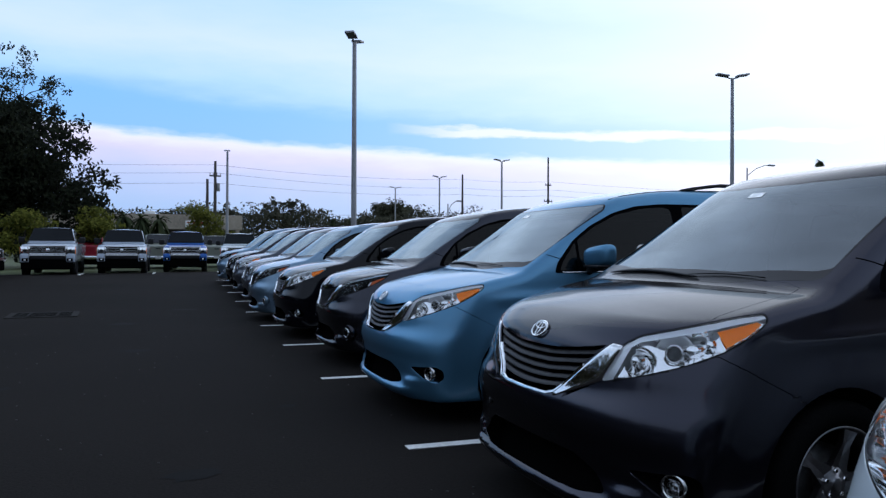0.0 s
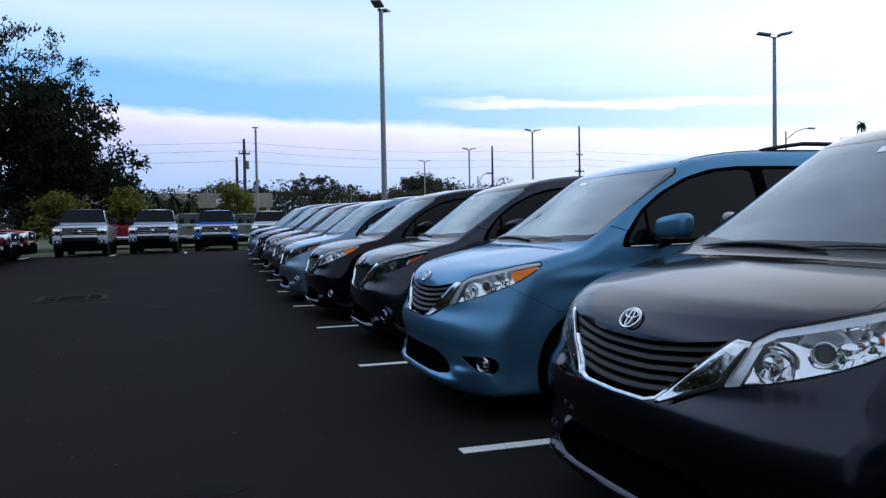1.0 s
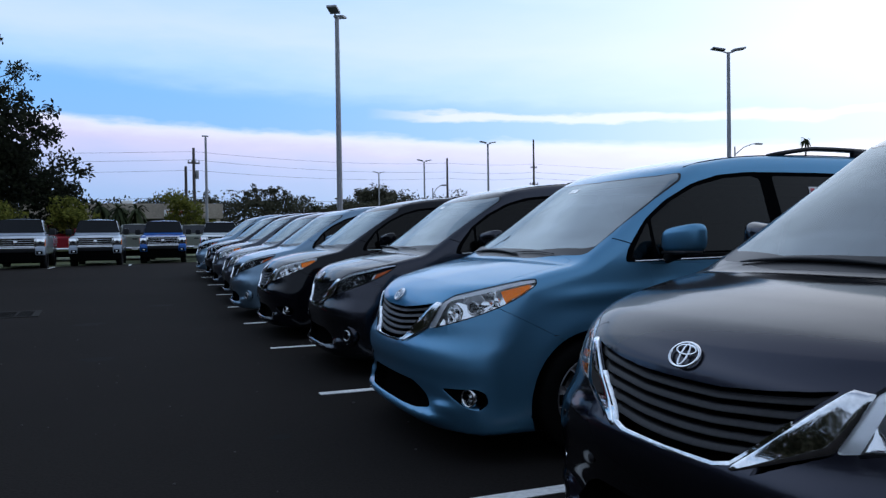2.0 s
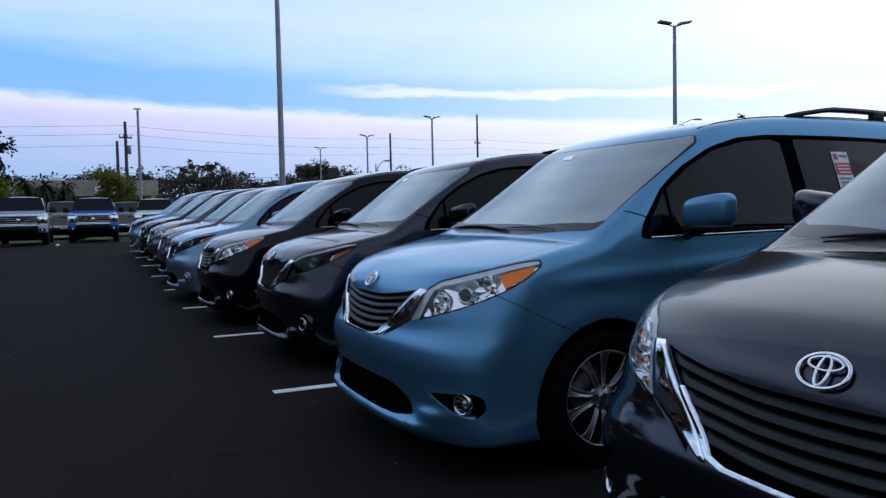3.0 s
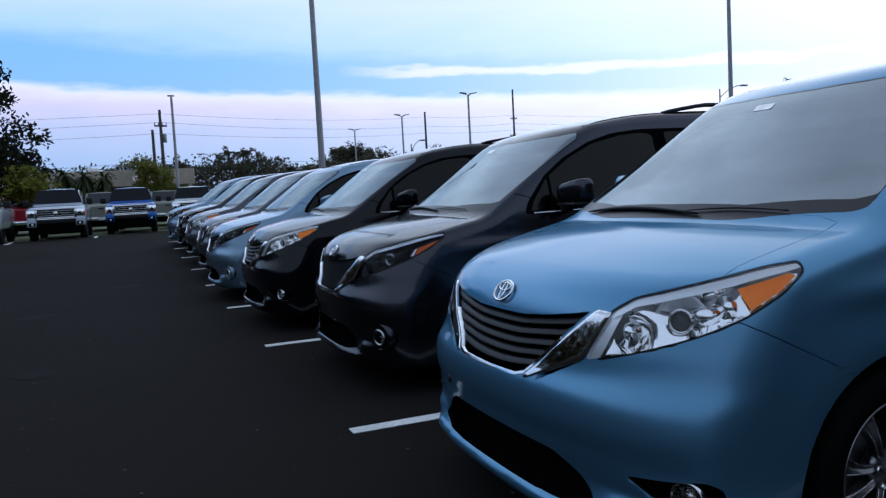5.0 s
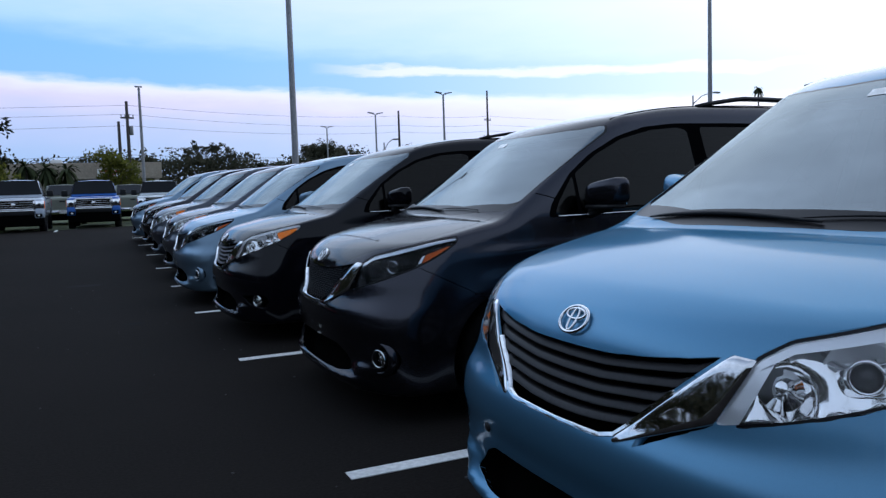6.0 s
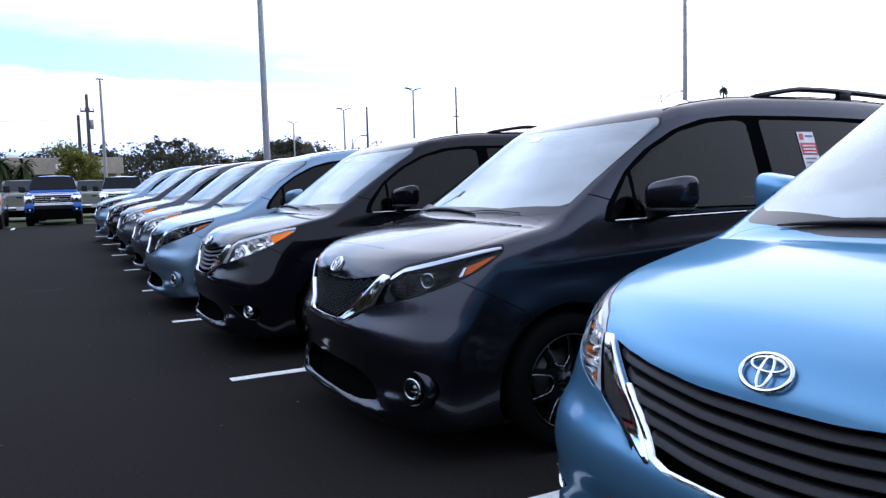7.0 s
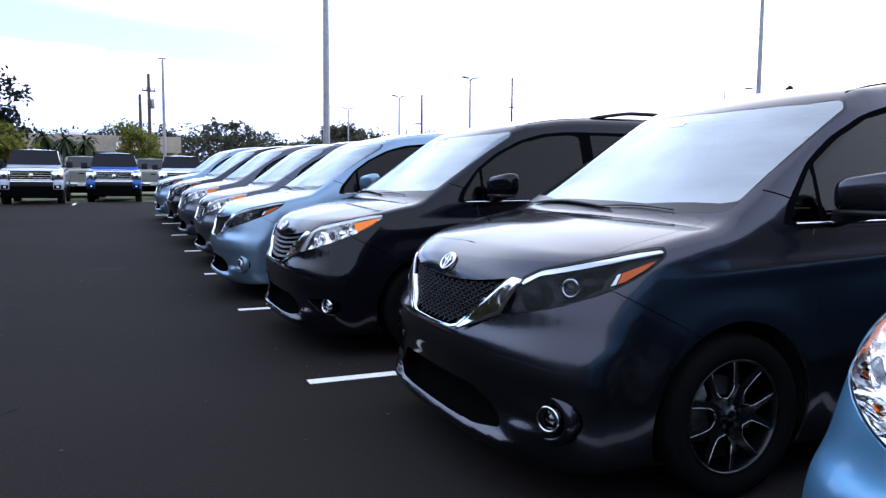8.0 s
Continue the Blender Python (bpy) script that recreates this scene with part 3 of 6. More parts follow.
def half_panels(style):
    """The half skin cut into its panels: a dictionary of part name to (points, faces)."""
    pts, quads = net()
    bm = bmesh.new()
    vs = [bm.verts.new(p) for p in pts]
    for q in quads:
        if min(q) >= 0 and len(set(q)) == 4:
            try:
                bm.faces.new([vs[i] for i in q])
            except ValueError:
                pass
    bmesh.ops.bisect_plane(bm, geom=bm.verts[:] + bm.edges[:] + bm.faces[:], dist=1e-4, plane_co=(0, 0, 0), plane_no=(0, -1, 0), clear_outer=True)
    bmesh.ops.delete(bm, geom=[v for v in bm.verts if not v.link_faces], context="VERTS")
    bmesh.ops.recalc_face_normals(bm, faces=bm.faces)
    if sum(f.normal.dot(f.calc_center_median() - Vector((2.5, 0, 0.9))) for f in bm.faces) < 0:
        bmesh.ops.reverse_faces(bm, faces=bm.faces)
    bm.normal_update()
    fog = FOG_ROUND if style == "sport" else FOG
    ring = widen(LAMP, 0.006)
    glass_in = SCREEN_IN
    rim = widen(GRILLE, 0.009)
    jobs = [("corner", ring), ("corner", LAMP), ("corner", AMBER_SPORT if style == "sport" else AMBER_EDGE), ("corner", WING), ("front", rim), ("front", GRILLE), ("front", INTAKE), ("corner", fog), ("screen", SCREEN_EDGE), ("screen", glass_in), ("side", GLASS_BAND)]
    if style == "sport":
        jobs.insert(3, ("corner", TURN_SPORT))
    jobs += [("side", w) for w in WINDOWS] + [("side", FRONT_DOOR), ("side", SLIDE_DOOR), ("side", circle(HUB_X, HUB_Z, 0.402)), ("side", circle(REAR_HUB_X, HUB_Z, 0.392))]
    for view, poly in jobs:
        score(bm, view, poly)
    score(bm, "corner", BEZEL_EDGE, False)
    score(bm, "corner", INNER_EDGE, False)
    score(bm, "side", BUMPER_SEAM, False)
    score(bm, "top", HOOD[2:11], False)
    bm.normal_update()
    groups = {}
    for f in bm.faces:
        c = f.calc_center_median()
        uv = {k: (V[0].dot(c), V[1].dot(c)) for k, V in VIEWS.items()}
        name = "body"
        lateral = f.normal.y > 0.35
        if c.z < 0.176 and f.normal.z < -0.5:
            name = "floorpan"
        elif math.hypot(c.x - HUB_X, c.z - HUB_Z) < 0.402 and c.y > 0.4 and lateral or math.hypot(c.x - REAR_HUB_X, c.z - HUB_Z) < 0.392 and c.y > 0.4 and lateral:
            name = ""
        elif c.x < 1.0 and inside(LAMP, *uv["corner"]) and f.normal.x < 0.2:
            name = "lens"
        elif c.x < 1.0 and inside(WING, *uv["corner"]) and c.y > 0.15:
            name = "wing"
        elif c.x < 1.0 and inside(ring, *uv["corner"]) and f.normal.x < 0.2 and uv["corner"][0] > 0.5:
            name = "lamp_seal"
        elif c.x < 0.8 and inside(GRILLE, *uv["front"]):
            name = "grille_hole"
        elif c.x < 0.8 and inside(rim, *uv["front"]) and c.z < 0.8:
            name = "grille_rim"
        elif c.x < 0.8 and inside(INTAKE, *uv["front"]) and f.normal.x < -0.2:
            name = "intake"
        elif c.x < 0.9 and inside(fog, *uv["corner"]) and c.y > 0.3:
            name = "fog_hole"
        elif f.normal.x < -0.2 and f.normal.z > 0.3 and inside(SCREEN_EDGE, *uv["screen"]):
            name = "glass" if inside(glass_in, *uv["screen"]) else "frit"
        elif lateral and inside(GLASS_BAND, *uv["side"]):
            name = "window_surround"
            for i, w in enumerate(WINDOWS):
                if inside(w, *uv["side"]):
                    name = "window_%d" % i
        elif lateral and inside(FRONT_DOOR, *uv["side"]):
            name = "front_door"
        elif lateral and inside(SLIDE_DOOR, *uv["side"]):
            name = "sliding_door"
        elif c.x < 1.0 and c.z > 0.8 and inside(HOOD, *uv["top"]) and f.normal.z > 0.15 and c.z > 0.845 and c.z > 0.80 + (uv["corner"][0] - 0.452) * 0.36:
            name = "hood"
        elif c.x < 0.8 and c.z < 0.905 - (c.x - 0.36) * 0.5:
            name = "bumper"
        if name:
            groups.setdefault(name, []).append(f)
    # settle every point of the cut net on the skin
    bm.verts.index_update()
    co = np.array([v.co for v in bm.verts])
    mid = np.abs(co[:, 1]) < 1e-3
    co = settle(co, mid, 3)
    out = {}
    for name, fs in groups.items():
        used = {}
        faces = [[used.setdefault(v.index, len(used)) for v in f.verts] for f in fs]
        out[name] = (co[list(used)], faces)
    bm.free()
    return out


def both(points, faces, weld=True):
    """Mirrors a half panel to the other side as well."""
    n = len(points)
    p2 = points * np.array([1, -1, 1])
    bm = bmesh.new()
    va = [bm.verts.new(p) for p in points]
    vb = [va[i] if weld and abs(points[i, 1]) < 1e-3 else bm.verts.new(p2[i]) for i in range(n)]
    for f in faces:
        bm.faces.new([va[i] for i in f])
        try:
            bm.faces.new([vb[i] for i in f[::-1]])
        except ValueError:
            pass
    return bm


def one(points, faces, sgn):
    bm = bmesh.new()
    va = [bm.verts.new(p * np.array([1, sgn, 1])) for p in points]
    for f in faces:
        bm.faces.new([va[i] for i in (f if sgn > 0 else f[::-1])])
    return bm


def skirt(bm, depth=0.016, gap=0.0034):
    """Turns the open edges of a panel inwards, leaving a fine gap to its neighbour."""
    bm.normal_update()
    edges = [e for e in bm.edges if len(e.link_faces) == 1]
    rim = {v for e in edges for v in e.verts}
    move = {}
    for v in rim:
        c = Vector()
        for f in v.link_faces:
            c += f.calc_center_median()
        d = c / len(v.link_faces) - v.co
        move[v] = d.normalized() * min(gap, d.length * 0.4) if d.length > 1e-7 else Vector()
    rim = list(rim)
    normals = {v: Vector(q).normalized() for v, q in zip(rim, slope(np.array([v.co for v in rim])))} if rim else {}
    for v, d in move.items():
        v.co += d
    low = {v: bm.verts.new(v.co - normals[v] * depth) for v in rim}
    for e in edges:
        l = next(x for x in e.link_faces[0].loops if x.edge == e)
        a, b = l.vert, l.link_loop_next.vert
        bm.faces.new((b, a, low[a], low[b]))
    return bm


def skin_part(name, bm, material, parent, label="", lift=0.0, near=0.004):
    """A panel of the skin, shaded by the skin's own slope."""
    bm.verts.index_update()
    bm.normal_update()
    ob = part(name, bm, material, parent, label)
    me = ob.data
    co = np.empty(len(me.vertices) * 3)
    me.vertices.foreach_get("co", co)
    co = co.reshape(-1, 3)
    ms = co * np.array([1, 1, 1])
    g = slope(ms)
    g /= np.maximum(np.linalg.norm(g, axis=1), 1e-6)[:, None]
    off = np.abs(skin(*ms.T)) > near
    vn = np.empty(len(me.vertices) * 3)
    me.vertices.foreach_get("normal", vn)
    vn = vn.reshape(-1, 3)
    g[off] = vn[off]
    if lift:
        me.vertices.foreach_set("co", (co + g * lift).ravel())
    me.normals_split_custom_set_from_vertices([tuple(q) for q in g])
    me.update()
    return ob


def sunk(points, faces, sgn, depth):
    """A bowl behind an opening: the opening's faces set back, and walls to its rim. sgn 0: both halves."""
    bm = one(points, faces, sgn) if sgn else both(points, faces)
    bm.normal_update()
    edges = [e for e in bm.edges if len(e.link_faces) == 1]
    rim = {v for e in edges for v in e.verts}
    nrm = {v: Vector(n).normalized() for v, n in zip(bm.verts, slope(np.array([v.co for v in bm.verts])))}
    top = {v: bm.verts.new(v.co - nrm[v] * 0.004) for v in rim}
    pairs = []
    for e in edges:
        l = e.link_loops[0]
        pairs.append((l.vert, l.link_loop_next.vert))
    for v in list(nrm):
        d = depth(v.co) if callable(depth) else depth
        v.co = v.co - nrm[v] * d
    for a, b in pairs:
        bm.faces.new((b, a, top[a], top[b]))
    return bm


def nose_x(y, z):
    """Where the skin lies for points of the front view."""
    y, z = np.asarray(y, float), np.asarray(z, float)
    lo, hi = np.full(y.shape, -0.3), np.full(y.shape, 1.4)
    for _ in range(40):
        m = (lo + hi) / 2
        out = skin(m, y, z) > 0
        lo, hi = np.where(out, m, lo), np.where(out, hi, m)
    return (lo + hi) / 2


def on_top(x, y):
    x, y = np.asarray(x, float), np.asarray(y, float)
    lo, hi = np.full(x.shape, 0.6), np.full(x.shape, 2.2)
    for _ in range(40):
        m = (lo + hi) / 2
        out = skin(x, y, m) > 0
        hi, lo = np.where(out, m, hi), np.where(out, lo, m)
    return (lo + hi) / 2


def blade(rows, close=True):
    """A bar lofted through cross sections of equal length."""
    bm = bmesh.new()
    rings = [[bm.verts.new(p) for p in r] for r in rows]
    n = len(rings[0])
    for a, b in zip(rings, rings[1:]):
        for k in range(n):
            bm.faces.new((a[k], a[(k + 1) % n], b[(k + 1) % n], b[k]))
    bm.faces.new(rings[0][::-1])
    bm.faces.new(rings[-1])
    bmesh.ops.recalc_face_normals(bm, faces=bm.faces)
    return bm


def wheel_parts(van, style, hx, sgn):
    """A wheel in its arch: tyre with rim, spokes, disc, cap and nuts."""
    m = pose(hx, sgn * 0.865, HUB_Z, 0, 0, 0 if sgn > 0 else 180)
    rt = 0.243
    tyre = lathe([(rt - 0.012, 0.07), (rt - 0.004, 0.095), (0.275, 0.112), (0.31, 0.114), (0.333, 0.104), (0.343, 0.08), (0.3445, 0.04), (0.3445, -0.04), (0.343, -0.08), (0.333, -0.104), (0.29, -0.114), (rt - 0.01, -0.09)], 56, m, True)
    wheel = part("wheel", tyre, RUBBER, van, "black road tyre on an alloy wheel")
    metal = {"sport": DARKALLOY, "plain": GREYALLOY, "five": GREYALLOY}[style]
    rim = lathe([(rt, 0.098), (rt - 0.006, 0.101), (rt - 0.014, 0.09), (rt - 0.022, 0.06), (rt - 0.03, -0.02), (rt - 0.045, -0.09), (rt - 0.006, -0.098), (rt - 0.012, -0.02), (rt - 0.004, 0.08)], 56, m, True)
    part("rim", rim, metal, wheel)
    bm, trim = bmesh.new(), bmesh.new()
    n = {"sport": 5, "plain": 10, "five": 5}[style]
    for k in range(n):
        r = m @ Matrix.Rotation(2 * math.pi * (k + 0.5) / n, 4, "Y")
        if style == "plain":
            # ten dished spokes in five pairs that bow apart towards the rim, each with bright edges
            sg = 1 if k % 2 else -1
            r = m @ Matrix.Rotation(2 * math.pi * (k // 2) / 5, 4, "Y")
            rows, rims = [], ([], [])
            for t in (0, 0.15, 0.3, 0.5, 0.7, 0.85, 1):
                rad = 0.058 + (rt - 0.071) * t
                w = 0.012 + 0.006 * t + 0.016 * max(0.0, t - 0.6) / 0.4
                off = sg * (0.021 + 0.014 * t + 0.036 * t * t)
                y0 = 0.066 + 0.006 * math.sin(t * 3.0) + 0.024 * t
                q = r @ Matrix.Translation((rad, 0, off))
                rows.append([q @ Vector((0, y0 - 0.035, -w * 0.8)), q @ Vector((0, y0 - 0.006, -w)), q @ Vector((0, y0, -w * 0.86)), q @ Vector((0, y0 - 0.008, 0)), q @ Vector((0, y0, w * 0.86)), q @ Vector((0, y0 - 0.006, w)), q @ Vector((0, y0 - 0.035, w * 0.8))])
                rims[0].append(q @ Vector((0, y0, -w * 0.92)))
                rims[1].append(q @ Vector((0, y0, w * 0.92)))
            spokes = [rows]
            for line in rims:
                add_tube(trim, line, 0.0022, 5)
        elif style == "sport":
            # five stems that fork towards the rim
            spokes, edges = [], []
            rows = []
            for t in (0, 0.5, 1):
                rad, w = 0.05 + 0.085 * t, 0.026 + 0.006 * t
                rows.append([r @ Vector((rad, 0.045, -w)), r @ Vector((rad, 0.074 + 0.004 * t, -w)), r @ Vector((rad, 0.068 + 0.004 * t, 0)), r @ Vector((rad, 0.074 + 0.004 * t, w)), r @ Vector((rad, 0.045, w))])
            spokes.append(rows)
            for d in (-1, 1):
                rows = []
                for t in (0, 0.35, 0.7, 1):
                    rad, w = 0.115 + (rt - 0.13) * t, 0.0165 - 0.004 * t
                    off = d * (0.016 + 0.048 * t + 0.012 * t * t)
                    y0 = 0.078 + 0.012 * t
                    rows.append([r @ Vector((rad, y0 - 0.035, off - w)), r @ Vector((rad, y0 - 0.006 * (d > 0), off - w)), r @ Vector((rad, y0 - 0.006 * (d < 0), off + w)), r @ Vector((rad, y0 - 0.035, off + w))])
                spokes.append(rows)
                edges.append([Vector(q[2 if d > 0 else 1]) for q in rows])
            # the edge runs on round the hub from each stem to the next
            mid = Matrix.Rotation(-math.pi / 5, 4, "Y")
            near = [Vector((0.125, 0.08, 0.033)), Vector((0.1, 0.077, 0.032))]
            turn = mid @ Matrix.Diagonal((1, 1, -1, 1)) @ mid.inverted()
            line = [r @ p for p in near + [mid @ Vector((0.078, 0.075, 0))]] + [r @ (turn @ p) for p in reversed(near)]
            for line in edges + [line]:
                add_tube(trim, line, 0.0018, 5)
        else:
            rows = []
            for t in (0, 0.3, 0.65, 1):
                rad, w = 0.05 + (rt - 0.065) * t, 0.034 + 0.012 * math.cos(t * 5)
                y0 = 0.07 + 0.016 * t
                rows.append([r @ Vector((rad, y0 - 0.03, -w)), r @ Vector((rad, y0 - 0.004, -w)), r @ Vector((rad, y0 - 0.012, 0)), r @ Vector((rad, y0 - 0.004, w)), r @ Vector((rad, y0 - 0.03, w))])
            spokes = [rows]
        for rows in spokes:
            b2 = blade(rows)
            tmp = bpy.data.meshes.new("tmp")
            b2.to_mesh(tmp)
            b2.free()
            bm.from_mesh(tmp)
            bpy.data.meshes.remove(tmp)
    part("spokes", bm, metal, wheel, smooth=False)
    if style != "five":
        part("spoke_edges", trim, ALLOY, wheel, "bright machined spoke edges")
    else:
        trim.free()
    part("hub_cap", lathe([(0.0, 0.082), (0.02, 0.082), (0.029, 0.078), (0.033, 0.07), (0.06, 0.064), (0.075, 0.05), (0.078, 0.02), (0.0, 0.02)], 32, m), metal, wheel)
    for k in range(5):
        a = 2 * math.pi * (k + 0.25) / 5
        part("wheel_nut", lathe([(0.0, 0.074), (0.008, 0.074), (0.0105, 0.07), (0.0105, 0.05), (0, 0.05)], 6, m @ Matrix.Translation((0.053 * math.cos(a), 0, 0.053 * math.sin(a)))), CHROME if style != "sport" else BLACK, wheel, smooth=False)
    part("brake_disc", lathe([(0.0, -0.005), (0.15, -0.005), (0.15, -0.028), (0.0, -0.028)], 40, m), STEEL, wheel)
    return wheel


def wheel_house(van, hx, sgn):
    bm = bmesh.new()
    rows = []
    for k in range(19):
        a = radians(-12 + 204 * k / 18)
        rows.append([bm.verts.new((hx + 0.41 * math.cos(a), sgn * y, HUB_Z + 0.41 * math.sin(a))) for y in (0.50, 0.945)])
    for a, b in zip(rows, rows[1:]):
        bm.faces.new((a[0], a[1], b[1], b[0]))
    bm.faces.new([r[0] for r in rows])
    return part("wheel_house", bm, BLACK, van)


def headlight(van, panels, sgn, style):
    """A lamp: bowl, clear lens, projector, side reflector, inner reflector and seal."""
    P, F = panels["lens"]
    bowl_mat = LAMP_DARK if style == "sport" else LAMP_CHROME

    def deep(c):
        u = (c.x + abs(c.y)) * 0.7071
        d = 0.02 + 0.06 * math.exp(-(((u - 0.60) / 0.055) ** 2) - ((c.z - 0.84) / 0.06) ** 2)
        d += 0.055 * math.exp(-(((u - 0.745) / 0.075) ** 2))
        d += (0.03 + (0.0 if style == "sport" else 0.006) * math.cos(u * 330)) * math.exp(-(((u - 0.87) / 0.05) ** 2))
        return d

    lamp = part("headlight", sunk(P, F, sgn, deep), bowl_mat, van, "smoked black headlight with a clear lens" if style == "sport" else "clear headlight with bright reflectors")
    skin_part("lens", one(P, F, sgn), SMOKE_LENS if style == "sport" else LENS, lamp)
    seal = one(*panels["lamp_seal"], sgn)
    skin_part("seal", seal, GLOSSBLACK, lamp, lift=-0.002)

    def piece(test, depth, name, material, label=""):
        fs = [f for f in F if test(np.mean([P[i] for i in f], axis=0))]
        used = {}
        faces = [[used.setdefault(i, len(used)) for i in f] for f in fs]
        if faces:
            bm = one(P[list(used)], faces, sgn)
            nr = {v: Vector(q).normalized() for v, q in zip(bm.verts, slope(np.array([v.co for v in bm.verts])))}
            for v in bm.verts:
                v.co -= nr[v] * depth
            skin_part(name, bm, material, lamp, label, near=0.03)

    U = lambda c: (c[0] + abs(c[1])) * 0.7071
    if style == "sport":
        piece(lambda c: inside(AMBER_SPORT, U(c), c[2]), 0.010, "side_reflector", RED_AMBER, "dark amber side reflector")
        piece(lambda c: inside(TURN_SPORT, U(c), c[2]), 0.010, "turn_reflector", LAMP_GREY, "pale turn signal reflector")
    else:
        piece(lambda c: inside(AMBER_EDGE, U(c), c[2]), 0.008, "side_reflector", AMBER, "amber side reflector")
        piece(lambda c: U(c) < 0.492 + (c[2] - 0.745) * 0.5405, 0.010, "inner_bezel", LAMP_GREY, "pale grey inner bezel")
    piece(lambda c: U(c) > 0.545 and c[2] > np.interp(U(c), *zip(*BEZEL_EDGE)), 0.006, "upper_bezel", LAMP_CHROME if style == "sport" else LAMP_GREY)
    n = Vector((-0.82, 0.52 * sgn, 0.12)).normalized()

    def behind(u, z, depth):
        p = on_corner(u, z)
        return Vector((p.x + 0.7071 * depth, sgn * (p.y - 0.7071 * depth), z))

    def cup(u, depth, z, name, profile, material, segs=28):
        m = Matrix.Translation(behind(u, z, depth)) @ n.to_track_quat("Y", "Z").to_matrix().to_4x4()
        part(name, lathe(profile, segs, m), material, lamp)

    r = 0.04
    if style == "sport":
        cup(0.757, 0.062, 0.885, "projector_shroud", [(r * 1.0, -0.05), (r * 1.62, -0.012), (r * 1.7, 0.006), (r * 1.62, 0.01), (r * 1.2, -0.002), (r * 1.0, -0.03)], bowl_mat)
    else:
        cup(0.757, 0.062, 0.885, "projector_shroud", [(r * 1.0, -0.03), (r * 1.15, -0.022), (r * 1.7, -0.008), (r * 2.0, 0.008), (r * 2.06, 0.006), (r * 1.9, -0.02), (r * 1.0, -0.05)], LAMP_GREY, 36)
    cup(0.757, 0.046, 0.885, "projector", [(r * 0.98, -0.04), (r * 0.98, 0.008), (r * 0.9, 0.016), (r * 0.74, 0.012), (r * 0.66, 0.0), (r * 0.66, -0.03)], LAMP_CHROME)
    cup(0.757, 0.046, 0.885, "bulb_lens", [(0.0, 0.022), (r * 0.3, 0.02), (r * 0.5, 0.013), (r * 0.64, 0.002), (r * 0.66, -0.008)], mat_lens())
    part("barrel", tube([behind(0.785, 0.889, 0.06), behind(0.83, 0.90, 0.06), behind(0.87, 0.91, 0.06)], [0.036, 0.034, 0.022], 14), LAMP_DARK if style == "sport" else LAMP_CHROME, lamp)
    q = 0.044
    cup(0.60, 0.058, 0.842, "high_beam", [(q * 1.1, 0.028), (q, 0.016), (q * 0.8, -0.004), (q * 0.45, -0.02), (0.012, -0.026), (0.012, 0.004), (0.008, 0.01), (0.0, 0.011)], LAMP_CHROME if style != "sport" else LAMP_DARK, 12)
    if style != "sport":
        cup(0.885, 0.05, 0.925, "turn_signal", [(0.034, 0.016), (0.03, 0.004), (0.022, -0.01), (0.009, -0.014), (0.009, 0.004), (0.0, 0.007)], LAMP_CHROME, 9)
    return lamp


_lens = []


def mat_lens():
    if not _lens:
        _lens.append(mat("projector_glass", (0.01, 0.011, 0.014), 0.03, 0.0, 0.0, 0.6))
    return _lens[0]


def fog_lamp(van, panels, sgn, style, paint_of):
    P, F = panels["fog_hole"]
    # the pocket's shade is painted in near-black
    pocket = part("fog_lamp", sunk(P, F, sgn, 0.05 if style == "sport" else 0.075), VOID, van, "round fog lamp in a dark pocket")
    c = Vector((0.3, 0.868, 0.392)) if style != "sport" else Vector((0.285, 0.825, 0.392))
    c = Vector((nose_x(c.y, c.z) + (0.028 if style != "sport" else 0.012), c.y * sgn, c.z))
    n = Vector((-0.9, 0.4 * sgn, 0)).normalized()
    m = Matrix.Translation(c) @ n.to_track_quat("Y", "Z").to_matrix().to_4x4()
    r = 0.042
    part("fog_ring", lathe([(r * 1.25, -0.03), (r * 1.25, 0.012), (r * 1.1, 0.016), (r, 0.008), (r * 0.97, -0.03)], 30, m), CHROME, pocket)
    part("fog_reflector", lathe([(r * 0.96, 0.0), (r * 0.75, -0.012), (r * 0.4, -0.022), (0.01, -0.024), (0.01, -0.006), (0.0, -0.004)], 24, m), LAMP_CHROME, pocket)
    part("fog_lens", lathe([(0.0, 0.013), (r * 0.6, 0.011), (r * 0.95, 0.004), (r * 0.97, 0.0)], 24, m), LENS, pocket)
    if style == "sport":
        part("fog_surround", lathe([(0.068, -0.03), (0.072, 0.004), (0.079, 0.012), (0.09, 0.010), (0.104, -0.004), (0.12, -0.03)], 40, m), [paint_of], van)
    return pocket


def on_corner(u, z):
    """Where the skin lies for a point of the corner view."""
    t = np.linspace(-0.6, 0.6, 1200)
    x, y = 0.7071 * u + t, 0.7071 * u - t
    f = skin(x, y, np.full_like(x, z))
    i = max(1, int(np.argmax(f < 0)))
    k = f[i - 1] / max(1e-9, f[i - 1] - f[i])
    return Vector((x[i - 1] + (x[i] - x[i - 1]) * k, y[i - 1] + (y[i] - y[i - 1]) * k, z))


